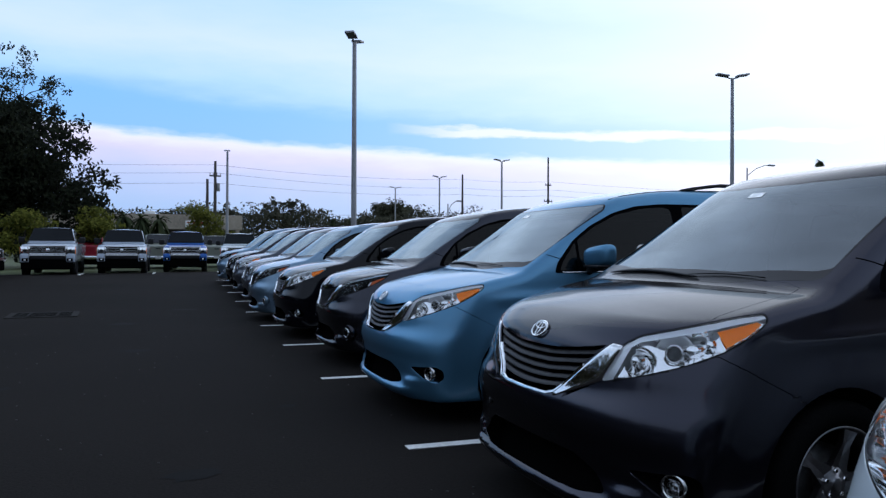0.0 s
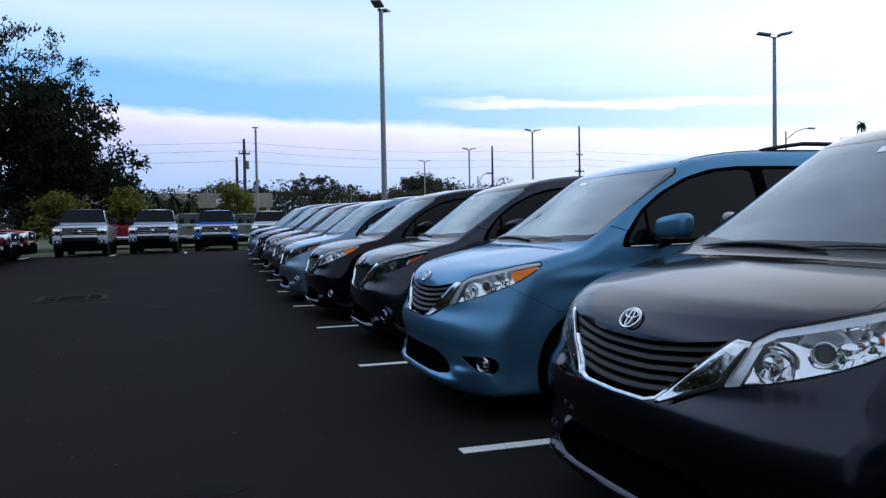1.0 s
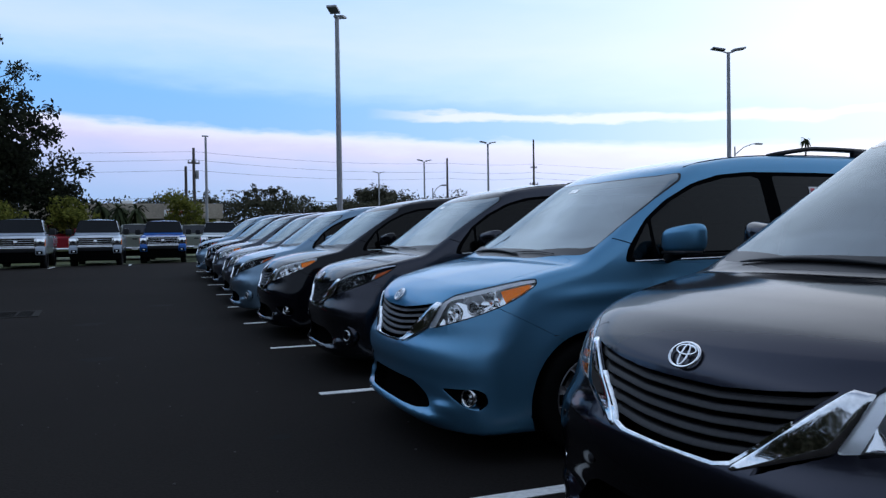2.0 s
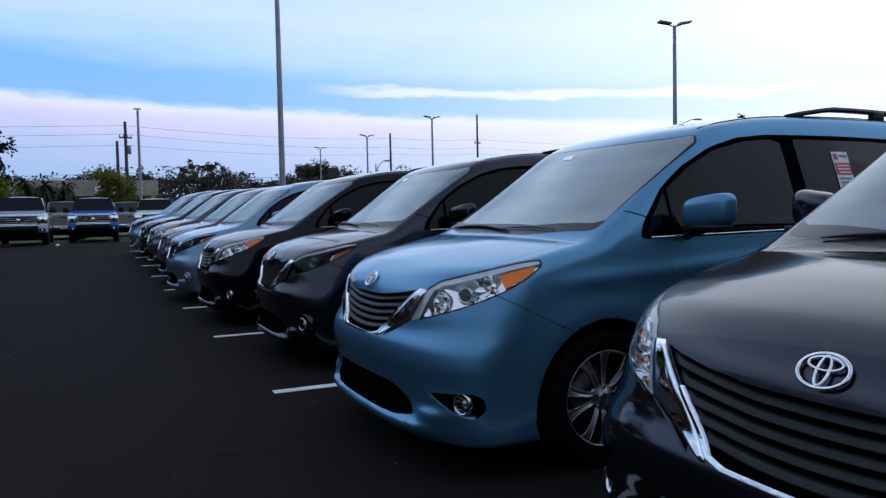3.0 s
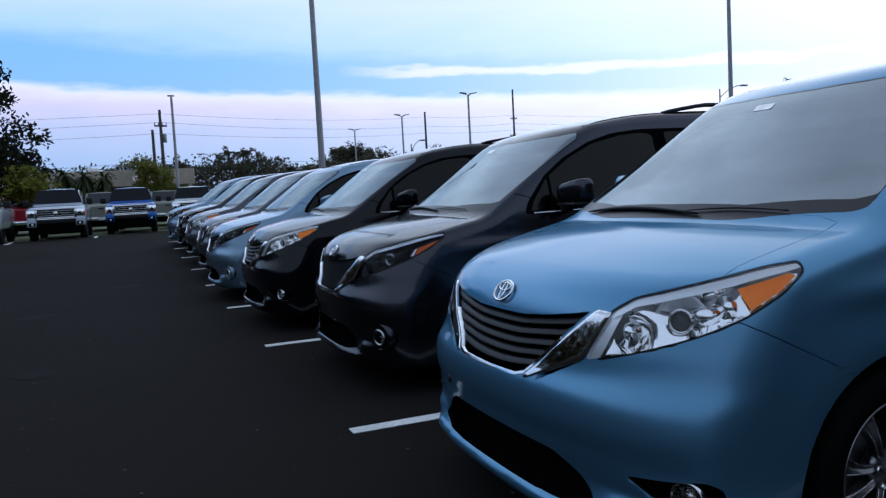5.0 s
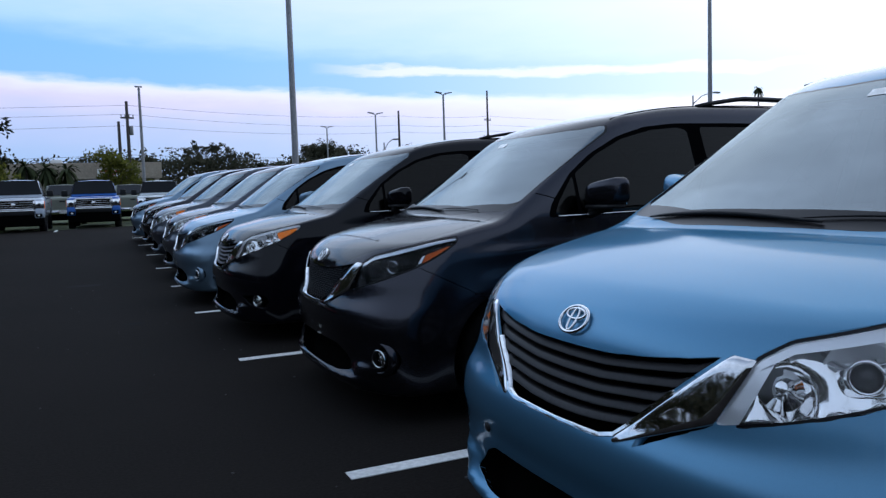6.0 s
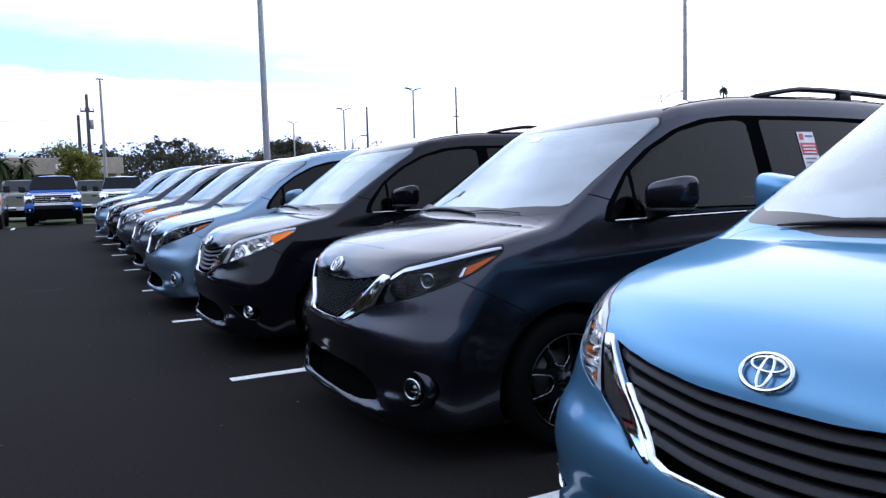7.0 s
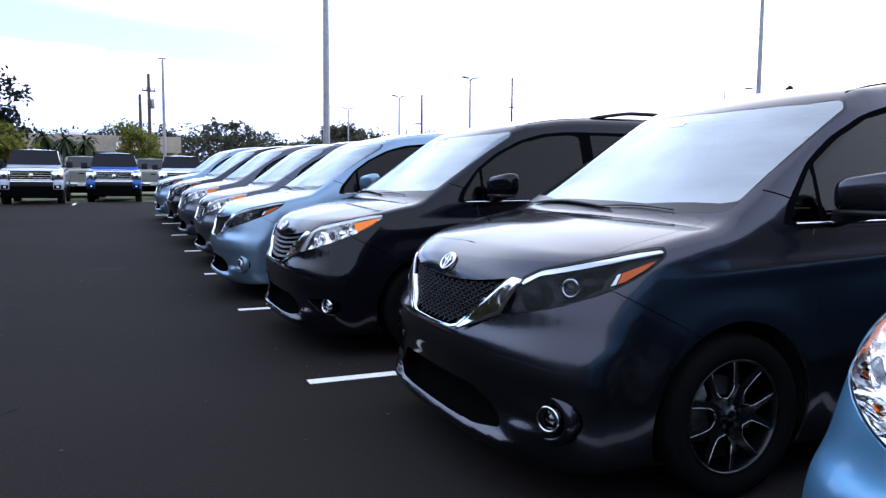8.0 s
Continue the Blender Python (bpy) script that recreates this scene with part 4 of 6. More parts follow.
def wing(van, sgn):
    """The bright blade between grille and lamp: its lower edge is set in, so that it faces the ground."""
    ts = np.linspace(0, 1, 19)
    zs = np.interp(ts, (0, 1), (0.655, 0.91))
    ys = 0.277 + np.maximum(zs - 0.672, -0.01) / 0.894
    up = [((x + y) * 0.7071, z) for x, y, z in zip(nose_x(ys, zs), ys, zs)]
    lo = [(np.interp(t, (0, 0.55, 1), (up[0][0] + 0.006, 0.452, 0.545)), np.interp(t, (0, 0.55, 1), (0.652, 0.752, 0.905))) for t in ts]
    bm = bmesh.new()
    rows = []
    for (u0, z0), (u1, z1) in zip(up, lo):
        row = []
        w = math.hypot(u1 - u0, z1 - z0)
        for k in (0, 0.06, 0.14, 0.3, 0.5, 0.75, 1.0):
            p = on_corner(u0 + (u1 - u0) * k, z0 + (z1 - z0) * k)
            d = -0.006 + 0.004 * (1 - min(1, k / 0.1)) + 0.06 * w * max(0, k - 0.08)
            row.append(bm.verts.new((p.x + d * 0.75, sgn * (p.y - d * 0.55), p.z - 0.1 * d)))
        rows.append(row)
    for a, b in zip(rows, rows[1:]):
        for k in range(len(a) - 1):
            bm.faces.new((a[k], a[k + 1], b[k + 1], b[k]))
    bmesh.ops.recalc_face_normals(bm, faces=bm.faces)
    bmesh.ops.solidify(bm, geom=bm.faces[:], thickness=0.012)
    part("wing", bm, CHROME, van, "chrome wing between grille and headlight")


def fog_ledge(van, sgn, material):
    """The painted shelf under the fog lamp's pocket."""
    lo = [(0.60, 0.418), (0.66, 0.383), (0.70, 0.36), (0.74, 0.342), (0.79, 0.331), (0.835, 0.324), (0.862, 0.342)]
    rows = []
    for u, z in lo:
        px, py, z = on_corner(u, z)
        g = 0.055
        rows.append([(px - 0.001, sgn * (py + 0.001), z), (px + g, sgn * (py - g), z + 0.012), (px + g, sgn * (py - g), z + 0.004), (px + 0.002, sgn * (py - 0.002), z - 0.008)])
    part("fog_ledge", blade(rows), [material], van)


def z_low(y):
    return 0.652 + 0.02 * (abs(y) / 0.265) ** 2 * (abs(y) < 0.265) + (abs(y) >= 0.265) * (0.02 + (abs(y) - 0.265) * 0.894)


def z_high(y):
    return float(np.interp(abs(y), (0, 0.16, 0.28, 0.43, 0.52), (0.853, 0.855, 0.866, 0.884, 0.9)))


def grille(van, panels, style):
    P, F = panels["grille_hole"]
    # bowl behind the grille, its depth darkened by colour
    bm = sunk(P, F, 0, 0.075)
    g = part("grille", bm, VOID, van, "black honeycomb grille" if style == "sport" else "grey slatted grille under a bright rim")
    if style != "sport":
        for k in range(5):
            f = 0.13 + 0.185 * k
            z_end = 0.672 + 0.228 * min(0.97, f + 0.04)
            ye = 0.265 + (z_end - 0.672) / 0.894 - 0.004
            rows = []
            for j in range(29):
                y = -ye + 2 * ye * j / 28
                zb, zt = 0.655 + 0.012 * (y / 0.265) ** 2 * (abs(y) < 0.265) + 0.012 * (abs(y) >= 0.265), z_high(y)
                z = zb + (zt - zb) * f + 0.016 * (abs(y) / 0.4) ** 2 * (1 - f)
                if abs(y) > 0.265:
                    z = max(z, z_low(y) + 0.0)
                x = float(nose_x(y, z)) + 0.008
                rows.append([(x + 0.05, y, z + 0.011), (x + 0.014, y, z + 0.010), (x + 0.0105, y, z + 0.0085), (x + 0.001, y, z - 0.006), (x, y, z - 0.0085), (x + 0.05, y, z - 0.0105)])
            part("slat", blade(rows), SLAT, g)
    else:
        bm = bmesh.new()
        for k in range(9):
            for j in range(-19, 20):
                y = j * 0.027
                z = 0.668 + k * 0.0255 + (0.0127 if j % 2 else 0)
                if z_low(y) + 0.008 < z < z_high(y) - 0.008 and abs(y) < 0.49:
                    for dy, dz in ((0.027, 0.0127), (0.027, -0.0127), (0.0, 0.0255)):
                        y2, z2 = y + dy * 0.66, z + dz * 0.66
                        a = Vector((float(nose_x(y, z)) + 0.018, y, z))
                        b = Vector((float(nose_x(y2, z2)) + 0.018, y2, z2))
                        add_tube(bm, [a, b], 0.0032, 5)
        part("mesh", bm, GLOSSBLACK, g, smooth=False)
    bm = both(*panels["grille_rim"])
    skin_part("grille_rim", skirt(bm, 0.02, 0), CHROME, g, "bright chrome rim", lift=0.004)
    # oval badge of plain shapes on the bonnet's lip
    c = Vector((float(nose_x(0.0, 0.917)), 0, 0.917))
    n = Vector(slope(np.array([c]))[0]).normalized()
    m = Matrix.Translation(c + n * 0.006) @ n.to_track_quat("Z", "Y").to_matrix().to_4x4()
    badge = bmesh.new()
    pts = [m @ Vector((0.062 * math.cos(a), 0.0425 * math.sin(a), 0.002)) for a in [2 * math.pi * k / 40 for k in range(41)]]
    add_tube(badge, pts, 0.0055, 8, False)
    for cy, rx, ry in ((0.0, 0.015, 0.037), (0.017, 0.042, 0.0165)):
        oval = [m @ Vector((rx * math.cos(a), cy + ry * math.sin(a), 0.003)) for a in [2 * math.pi * k / 32 for k in range(33)]]
        add_tube(badge, oval, 0.0042, 8, False)
    part("badge", badge, CHROME, van, "chrome oval badge")


def mirror(van, sgn, material):
    bm = bmesh.new()
    bmesh.ops.create_uvsphere(bm, u_segments=28, v_segments=18, radius=1)
    for v in bm.verts:
        q = v.co
        e = lambda a, p: math.copysign(abs(a) ** p, a)
        x, y, z = e(q.x, 0.75), e(q.y, 0.5), e(q.z, 0.55)
        x = x * 0.085 if x < 0 else x * 0.045
        v.co = (1.53 + x + 0.035 * y, sgn * (1.095 + 0.125 * y), 1.262 + 0.083 * z * (1 + 0.08 * y) + 0.012 * y)
    if sgn < 0:
        bmesh.ops.reverse_faces(bm, faces=bm.faces)
    mo = part("mirror", bm, material, van, "door mirror in body colour on a black foot")
    part("mirror_foot", tube([(1.52, sgn * 0.90, 1.135), (1.53, sgn * 0.99, 1.165), (1.54, sgn * 1.09, 1.185)], [0.034, 0.03, 0.03], 12), BLACK, mo)
    part("mirror_base", box((1.44, min(sgn * 0.975, sgn * 1.2), 1.172), (1.57, max(sgn * 0.975, sgn * 1.2), 1.195), 0.01), BLACK, mo)
    part("mirror_glass", box((1.572, min(sgn * 1.0, sgn * 1.2), 1.19), (1.58, max(sgn * 1.0, sgn * 1.2), 1.33), 0.002), MIRROR, mo)
    return mo


def wiper(van, y0, y1, set_back, bow, thick):
    pts = []
    for k in range(13):
        t = k / 12
        y = y0 + (y1 - y0) * t
        x = set_back + 0.165 * y * y + bow * math.sin(t * 3.1)
        pts.append((x, y, float(on_top(x, y)) + 0.011))
    part("wiper", tube(pts, [0.004] + [thick * (0.45 + 0.45 * math.sin(3.14 * k / 12)) for k in range(1, 12)] + [0.003], 6), BLACK, van, "black wiper arm at the windscreen's foot")


def seat(van, x, y):
    bm = add_box(bmesh.new(), (x - 0.25, y - 0.26, 0.62), (x + 0.27, y + 0.26, 0.80), 0.05)
    add_box(bm, (-0.07, y - 0.25, 0.0), (0.07, y + 0.25, 0.64), 0.05, pose(x + 0.28, 0, 0.74, 0, 14))
    add_box(bm, (-0.05, y - 0.14, 0.66), (0.05, y + 0.14, 0.84), 0.04, pose(x + 0.28, 0, 0.72, 0, 14))
    add_box(bm, (x - 0.2, y - 0.2, 0.3), (x + 0.2, y + 0.2, 0.62), 0.02)
    part("seat", bm, CLOTH, van, "grey cloth seat with a headrest")


def cabin(van):
    bm = bmesh.new()
    rows = []
    for j in range(15):
        y = -0.78 + 1.56 * j / 14
        b = 0.12 * y * y
        rows.append([(0.95 + b, y, 0.75), (0.95 + b, y, 1.10), (1.15 + b, y, 1.115 + 0.02 * math.cos(4 * y)), (1.42, y, 1.105), (1.47, y, 1.05), (1.44, y, 0.75)])
    bm = blade(rows)
    part("dashboard", bm, TRIMGREY, van, "dark grey dashboard")
    w = bmesh.new()
    m = Matrix.Translation((1.60, -0.38, 1.0)) @ Matrix.Rotation(radians(-68), 4, "Y")
    add_tube(w, [m @ Vector((0.185 * math.cos(a), 0.185 * math.sin(a), 0)) for a in [2 * math.pi * k / 32 for k in range(33)]], 0.016, 8, False)
    for a in (0, 2.1, 4.2):
        add_tube(w, [m @ Vector((0, 0, -0.02)), m @ Vector((0.18 * math.cos(a + 0.5), 0.18 * math.sin(a + 0.5), 0))], 0.018, 8)
    part("steering_wheel", w, TRIMGREY, van)
    for x, y in ((1.95, -0.38), (1.95, 0.38), (2.95, -0.40), (2.95, 0.40), (3.85, -0.34), (3.85, 0.34)):
        seat(van, x, y)
    part("cabin_floor", box((0.95, -0.85, 0.24), (4.9, 0.85, 0.30), 0.01), TRIMGREY, van)
    part("rear_mirror", box((1.55, -0.11, 1.515), (1.575, 0.11, 1.575), 0.012), BLACK, van)
    part("headlining", box((1.75, -0.56, 1.615), (4.5, 0.56, 1.63), 0.004), WHITEPLASTIC, van, "pale headlining")


def rail(van, sgn):
    bm = bmesh.new()
    rows = []
    for k in range(25):
        t = k / 24
        x = 2.60 + 1.97 * t
        lift = 0.052 * min(1, t / 0.2) ** 0.8 * min(1, (1 - t) / 0.08) ** 0.6
        y = sgn * (0.645 - 0.02 * t)
        z = float(on_top(x, abs(y))) + lift
        rows.append([(x, y - 0.022, z - 0.018), (x, y - 0.017, z + 0.012), (x, y + 0.017, z + 0.012), (x, y + 0.022, z - 0.018)])
    bm = blade(rows)
    for x in (3.45, 4.42):
        z = float(on_top(x, 0.64))
        add_box(bm, (x - 0.06, sgn * 0.64 - 0.018, z - 0.02), (x + 0.06, sgn * 0.64 + 0.018, z + 0.055), 0.008)
    part("roof_rail", bm, GLOSSBLACK, van, "dark roof rail")


def screen_tag(van):
    """A small pale patch at the top of the windscreen, standing in for a reflection."""
    x0, y0 = 1.42, -0.02
    z0 = float(on_top(x0, abs(y0)))
    n = Vector(slope(np.array([(x0, y0, z0)]))[0]).normalized()
    m = Matrix.Translation(Vector((x0, y0, z0)) + n * 0.001) @ n.to_track_quat("Z", "X").to_matrix().to_4x4()
    part("screen_tag", box((-0.022, -0.05, 0), (0.022, 0.05, 0.0005), 0, m), GLINTGREY, van, "small pale patch standing in for a reflection on the windscreen", False)


def roof_seam(van, sgn):
    """The dark joint between roof and body side, from the windscreen's corner back."""
    pts = []
    for k in range(22):
        t = k / 21
        x = 1.86 + 2.75 * t
        y = 0.665 - 0.03 * t
        pts.append((x, sgn * y, float(on_top(x, y)) + 0.0005))
    part("roof_seam", tube(pts, 0.0045, 6), COWL, van)


def pillar_seam(van, sgn):
    """The short joint across the pillar, from the windscreen's edge to the side window."""
    pts = []
    for k in range(7):
        t = k / 6
        x, z = 1.185 + 0.10 * t, 1.272 - 0.035 * t
        lo, hi = 0.5, 1.2
        for _ in range(30):
            mid = (lo + hi) / 2
            lo, hi = (mid, hi) if skin(np.array(x), np.array(mid), np.array(z)) < 0 else (lo, mid)
        pts.append((x, sgn * lo, z))
    part("pillar_seam", tube(pts, 0.0032, 6), COWL, van)


def sticker(van):
    # flush on the sliding door's glass
    x, z = 2.88, 1.535
    lo, hi = 0.5, 1.2
    for _ in range(30):
        mid = (lo + hi) / 2
        lo, hi = (mid, hi) if skin(np.array(x), np.array(mid), np.array(z)) < 0 else (lo, mid)
    n = slope(np.array([(x, -lo, z)]))[0]
    m = pose(x, -lo - 0.001, z, -math.degrees(math.atan2(n[2], -n[1])), 0, 0) @ Matrix.Diagonal((0.85, 1, 0.85, 1))
    st = part("window_sticker", box((-0.085, -0.004, -0.22), (0.085, -0.002, 0.085), 0, m), PAPER, van, "white and red paper sticker on the rear glass", False)
    part("print", box((-0.08, -0.007, -0.09), (0.08, -0.005, 0.0), 0, m), REDPRINT, st, "red panel", False)
    part("print", box((-0.07, -0.007, 0.025), (-0.03, -0.005, 0.07), 0, m), REDPRINT, st, "", False)
    part("print", box((-0.01, -0.007, 0.045), (0.07, -0.005, 0.06), 0, m), GREYPRINT, st, "", False)
    for k in range(3):
        part("print", box((-0.065, -0.007, -0.125 - 0.03 * k), (0.05 - 0.02 * k, -0.005, -0.115 - 0.03 * k), 0, m), GREYPRINT, st, "", False)
        part("print", box((-0.065, -0.010, -0.03 - 0.025 * k), (0.06, -0.008, -0.02 - 0.025 * k), 0, m), PAPER, st, "", False)


PAINTED = {"fog_ledge", "fog_surround", "body", "hood", "bumper", "front_door", "sliding_door", "mirror", "lip"}


def minivan(style, m, colour, label):
    """A whole minivan, in plain or sport trim."""
    van = thing("minivan", m, label, "minivan", "row of parked minivans")
    p = half_panels(style)
    col = PAINT[colour]
    skin_part("body", skirt(both(*p["body"])), [col], van)
    skin_part("hood", skirt(both(*p["hood"])), [col], van)
    skin_part("bumper", skirt(both(*p["bumper"]), 0.03), [col], van)
    part("floorpan", both(*p["floorpan"]), BLACK, van)
    for sgn in (-1, 1):
        for n in ("front_door", "sliding_door"):
            d = skin_part(n, skirt(one(*p[n], sgn)), [col], van)
            hx = 2.28 if n == "front_door" else 2.66
            part("door_handle", tube([(hx - 0.11, sgn * 0.968, 0.985), (hx - 0.09, sgn * 0.995, 0.988), (hx + 0.09, sgn * 0.997, 0.992), (hx + 0.11, sgn * 0.968, 0.994)], [0.012, 0.015, 0.015, 0.012], 10), CHROME, d, "chrome pull handle")
        skin_part("window_surround", skirt(one(*p["window_surround"], sgn), 0.01, 0), COWL, van, "black window surround")
        for i in range(4):
            ob = skin_part("window", one(*p["window_%d" % i], sgn), GLASS if i < 2 else PRIVACY, van, "tinted side window")
            ob.visible_shadow = False
        part("belt_strip", tube([(x, sgn * (float(curve(np.array(1.135 + 0.008 * (x - 1.3)), (1.0, 1.13, 1.3), (0.957, 0.938, 0.878))) + 0.006), 1.133 + 0.012 * (x - 1.16)) for x in (1.28, 1.6, 2.0, 2.4, 2.9, 3.4, 3.9, 4.3)], 0.0045, 8), CHROME, van, "bright strip under the side windows")
        wing(van, sgn)
        headlight(van, p, sgn, style)
        fog_lamp(van, p, sgn, style, col)
        if style != "sport":
            fog_ledge(van, sgn, col)
        mirror(van, sgn, [col])
        rail(van, sgn)
        roof_seam(van, sgn)
        pillar_seam(van, sgn)
        for hx in (HUB_X, REAR_HUB_X):
            wheel_parts(van, style, hx, sgn)
            wheel_house(van, hx, sgn)
    g = skin_part("windscreen", both(*p["glass"]), SCREEN, van, "greenish laminated windscreen")
    g.visible_shadow = False
    skin_part("screen_border", skirt(both(*p["frit"]), 0.01, 0), FRIT, van, "dark band round the windscreen")
    grille(van, p, style)
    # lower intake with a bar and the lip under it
    # the opening's shade is put into the bowl's black colour
    part("intake", sunk(*p["intake"], 0, 0.09), VOID, van, "lower air intake with its shade painted black")
    part("tow_eye", lathe([(0, 0.006), (0.016, 0.005), (0.018, 0), (0, 0)], 20, Matrix.Translation((float(nose_x(0.42, 0.5)) - 0.001, 0.42, 0.5)) @ pose(0, 0, 0, 0, 0, 90)), SLAT, van)
    wiper(van, -0.60, -0.12, 0.862, 0.012, 0.0045)
    wiper(van, -0.22, 0.62, 0.850, 0.026, 0.011)
    cabin(van)
    screen_tag(van)
    sticker(van)
    return van


def repaint(van, colour):
    for ob in van.children_recursive:
        if ob.name.split(".")[0] in PAINTED:
            ob.material_slots[0].link = "OBJECT"
            ob.material_slots[0].material = PAINT[colour]


def ground_z(x, y):
    """The lot is level along the row and rises a little towards its far end."""
    t = min(max((y - 9.0) / 19.0, 0.0), 1.0)
    return GROUND_RISE * t * t * (3 - 2 * t)


GROUND_RISE = 0.31
ROW = [
    ("plain", "slate", 0.121, -1.472, 1.2, "dark slate grey minivan with a slatted grille"),
    ("sport", "graphite", 0.19, 4.286, -1.0, "graphite sport minivan with dark alloy wheels"),
    ("plain", "sky", 0.106, 1.378, 0.2, "light blue minivan with bright alloy wheels"),
    ("plain", "black", 0.02, 7.148, 0, "black minivan with a chrome-rimmed grille"),
    ("sport", "silver", -0.1, 9.95, 0, "silver-blue sport minivan with smoked headlights"),
    ("plain", "grey", 0.0, 12.85, 0, "dark grey minivan with a slatted grille"),
    ("plain", "grey", 0.0, 15.75, 0, "grey minivan in the middle of the row"),
    ("sport", "graphite", 0.0, 18.65, 0, "graphite sport minivan near the row's end"),
    ("sport", "silver", -0.1, 21.5, 0, "silver minivan that ends the row"),
    ("plain", "white", -0.26, -4.32, 0, "pale white minivan at the head of the row"),
]


def build_row():
    first = {}
    for style, colour, x, y, yaw, label in ROW:
        m = pose(x, y, ground_z(x, y), 0, 0, yaw)
        if style not in first:
            first[style] = minivan(style, m, colour, label)
        else:
            v = copy_thing(first[style], m)
            tagged(v, label=label)
            repaint(v, colour)
    # the slate van has glass with a dimmer reflection built in, and wheels of its own with five broad spokes
    slate = first["plain"]
    for ob in slate.children:
        if ob.name.split(".")[0] == "windscreen":
            ob.material_slots[0].link = "OBJECT"
            ob.material_slots[0].material = DARKSCREEN
    for ob in [o for o in slate.children_recursive if o.name.split(".")[0] == "wheel"]:
        hub = (HUB_X if ob.data.vertices[0].co.x < 2 else REAR_HUB_X, 1 if ob.data.vertices[0].co.y > 0 else -1)
        for c in list(ob.children):
            bpy.data.objects.remove(c)
        bpy.data.objects.remove(ob)
        wheel_parts(slate, "five", *hub)


build_row()


# ---- the lot ----
def sheet(xs, ys, dz=0.0, keep=None):
    bm = bmesh.new()
    g = [[bm.verts.new((x, y, ground_z(x, y) + dz)) for y in ys] for x in xs]
    for i in range(len(xs) - 1):
        for j in range(len(ys) - 1):
            if keep is None or keep((xs[i] + xs[i + 1]) / 2, (ys[j] + ys[j + 1]) / 2):
                bm.faces.new((g[i][j], g[i + 1][j], g[i + 1][j + 1], g[i][j + 1]))
    bmesh.ops.delete(bm, geom=[v for v in bm.verts if not v.link_faces], context="VERTS")
    return bm


def asphalt():
    m = mat("asphalt", (0.0172, 0.0152, 0.0138), 0.85, spec=0.02)
    grain(m, 55, 0.55, 0.55, 0.45, 0.22, 0.006)
    return m


ASPHALT = asphalt()
GRASS = grain(mat("grass_soil", (0.07, 0.095, 0.025), 0.95), 9, 0.6, 0.5, 0.4, 0.15, 0.05, (0.045, 0.045, 0.02))
LINEPAINT = grain(mat("line_paint", (0.74, 0.74, 0.71), 0.7), 35, 0.5, 0.3, 0.5, 2.0, 0.003, (0.5, 0.5, 0.48))
CONCRETE = grain(mat("concrete", (0.3, 0.29, 0.27), 0.9), 25, 0.5, 0.4, 0.4, 1.5, 0.004)
IRON = grain(mat("cast_iron", (0.012, 0.011, 0.0105), 0.8, 0.0, spec=0.05), 30, 0.5, 0.4, 0.3, 3, 0.003)
GALV = grain(mat("painted_steel_pole", (0.3, 0.3, 0.31), 0.5, 0.3), 14, 0.4, 0.1, 0.4, 1.2)
WOODPOLE = grain(mat("weathered_pole_wood", (0.06, 0.05, 0.045), 0.9), 12, 0.5, 0.4, 0.4, 0.8)
BARK = grain(mat("bark", (0.045, 0.036, 0.03), 0.95), 14, 0.6, 0.6, 0.4, 1.5, 0.03)


def leaf_mat(name, c, c2):
    m = mat(name, c, 0.8, spec=0.08)
    nt = m.node_tree
    b = nt.nodes["Principled BSDF"]
    geo = nt.nodes.new("ShaderNodeNewGeometry")
    r = nt.nodes.new("ShaderNodeValToRGB")
    r.color_ramp.elements[0].color, r.color_ramp.elements[1].color = (*c, 1), (*c2, 1)
    nt.links.new(geo.outputs["Random Per Island"], r.inputs["Fac"])
    nt.links.new(r.outputs[0], b.inputs["Base Color"])
    b.inputs["Subsurface Weight"].default_value = 0.0
    return m


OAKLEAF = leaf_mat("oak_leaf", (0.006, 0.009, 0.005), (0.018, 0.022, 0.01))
PINELEAF = leaf_mat("pine_needles", (0.012, 0.018, 0.01), (0.03, 0.034, 0.018))
YOUNGLEAF = leaf_mat("yellow_green_leaf", (0.055, 0.07, 0.011), (0.16, 0.155, 0.024))
WOODS = leaf_mat("woods_leaf", (0.02, 0.024, 0.014), (0.07, 0.066, 0.04))
PALMLEAF = leaf_mat("palm_frond", (0.03, 0.04, 0.02), (0.06, 0.07, 0.03))


def lot_edge(x):
    return 30.6 + 0.42 * (x + 4.5)


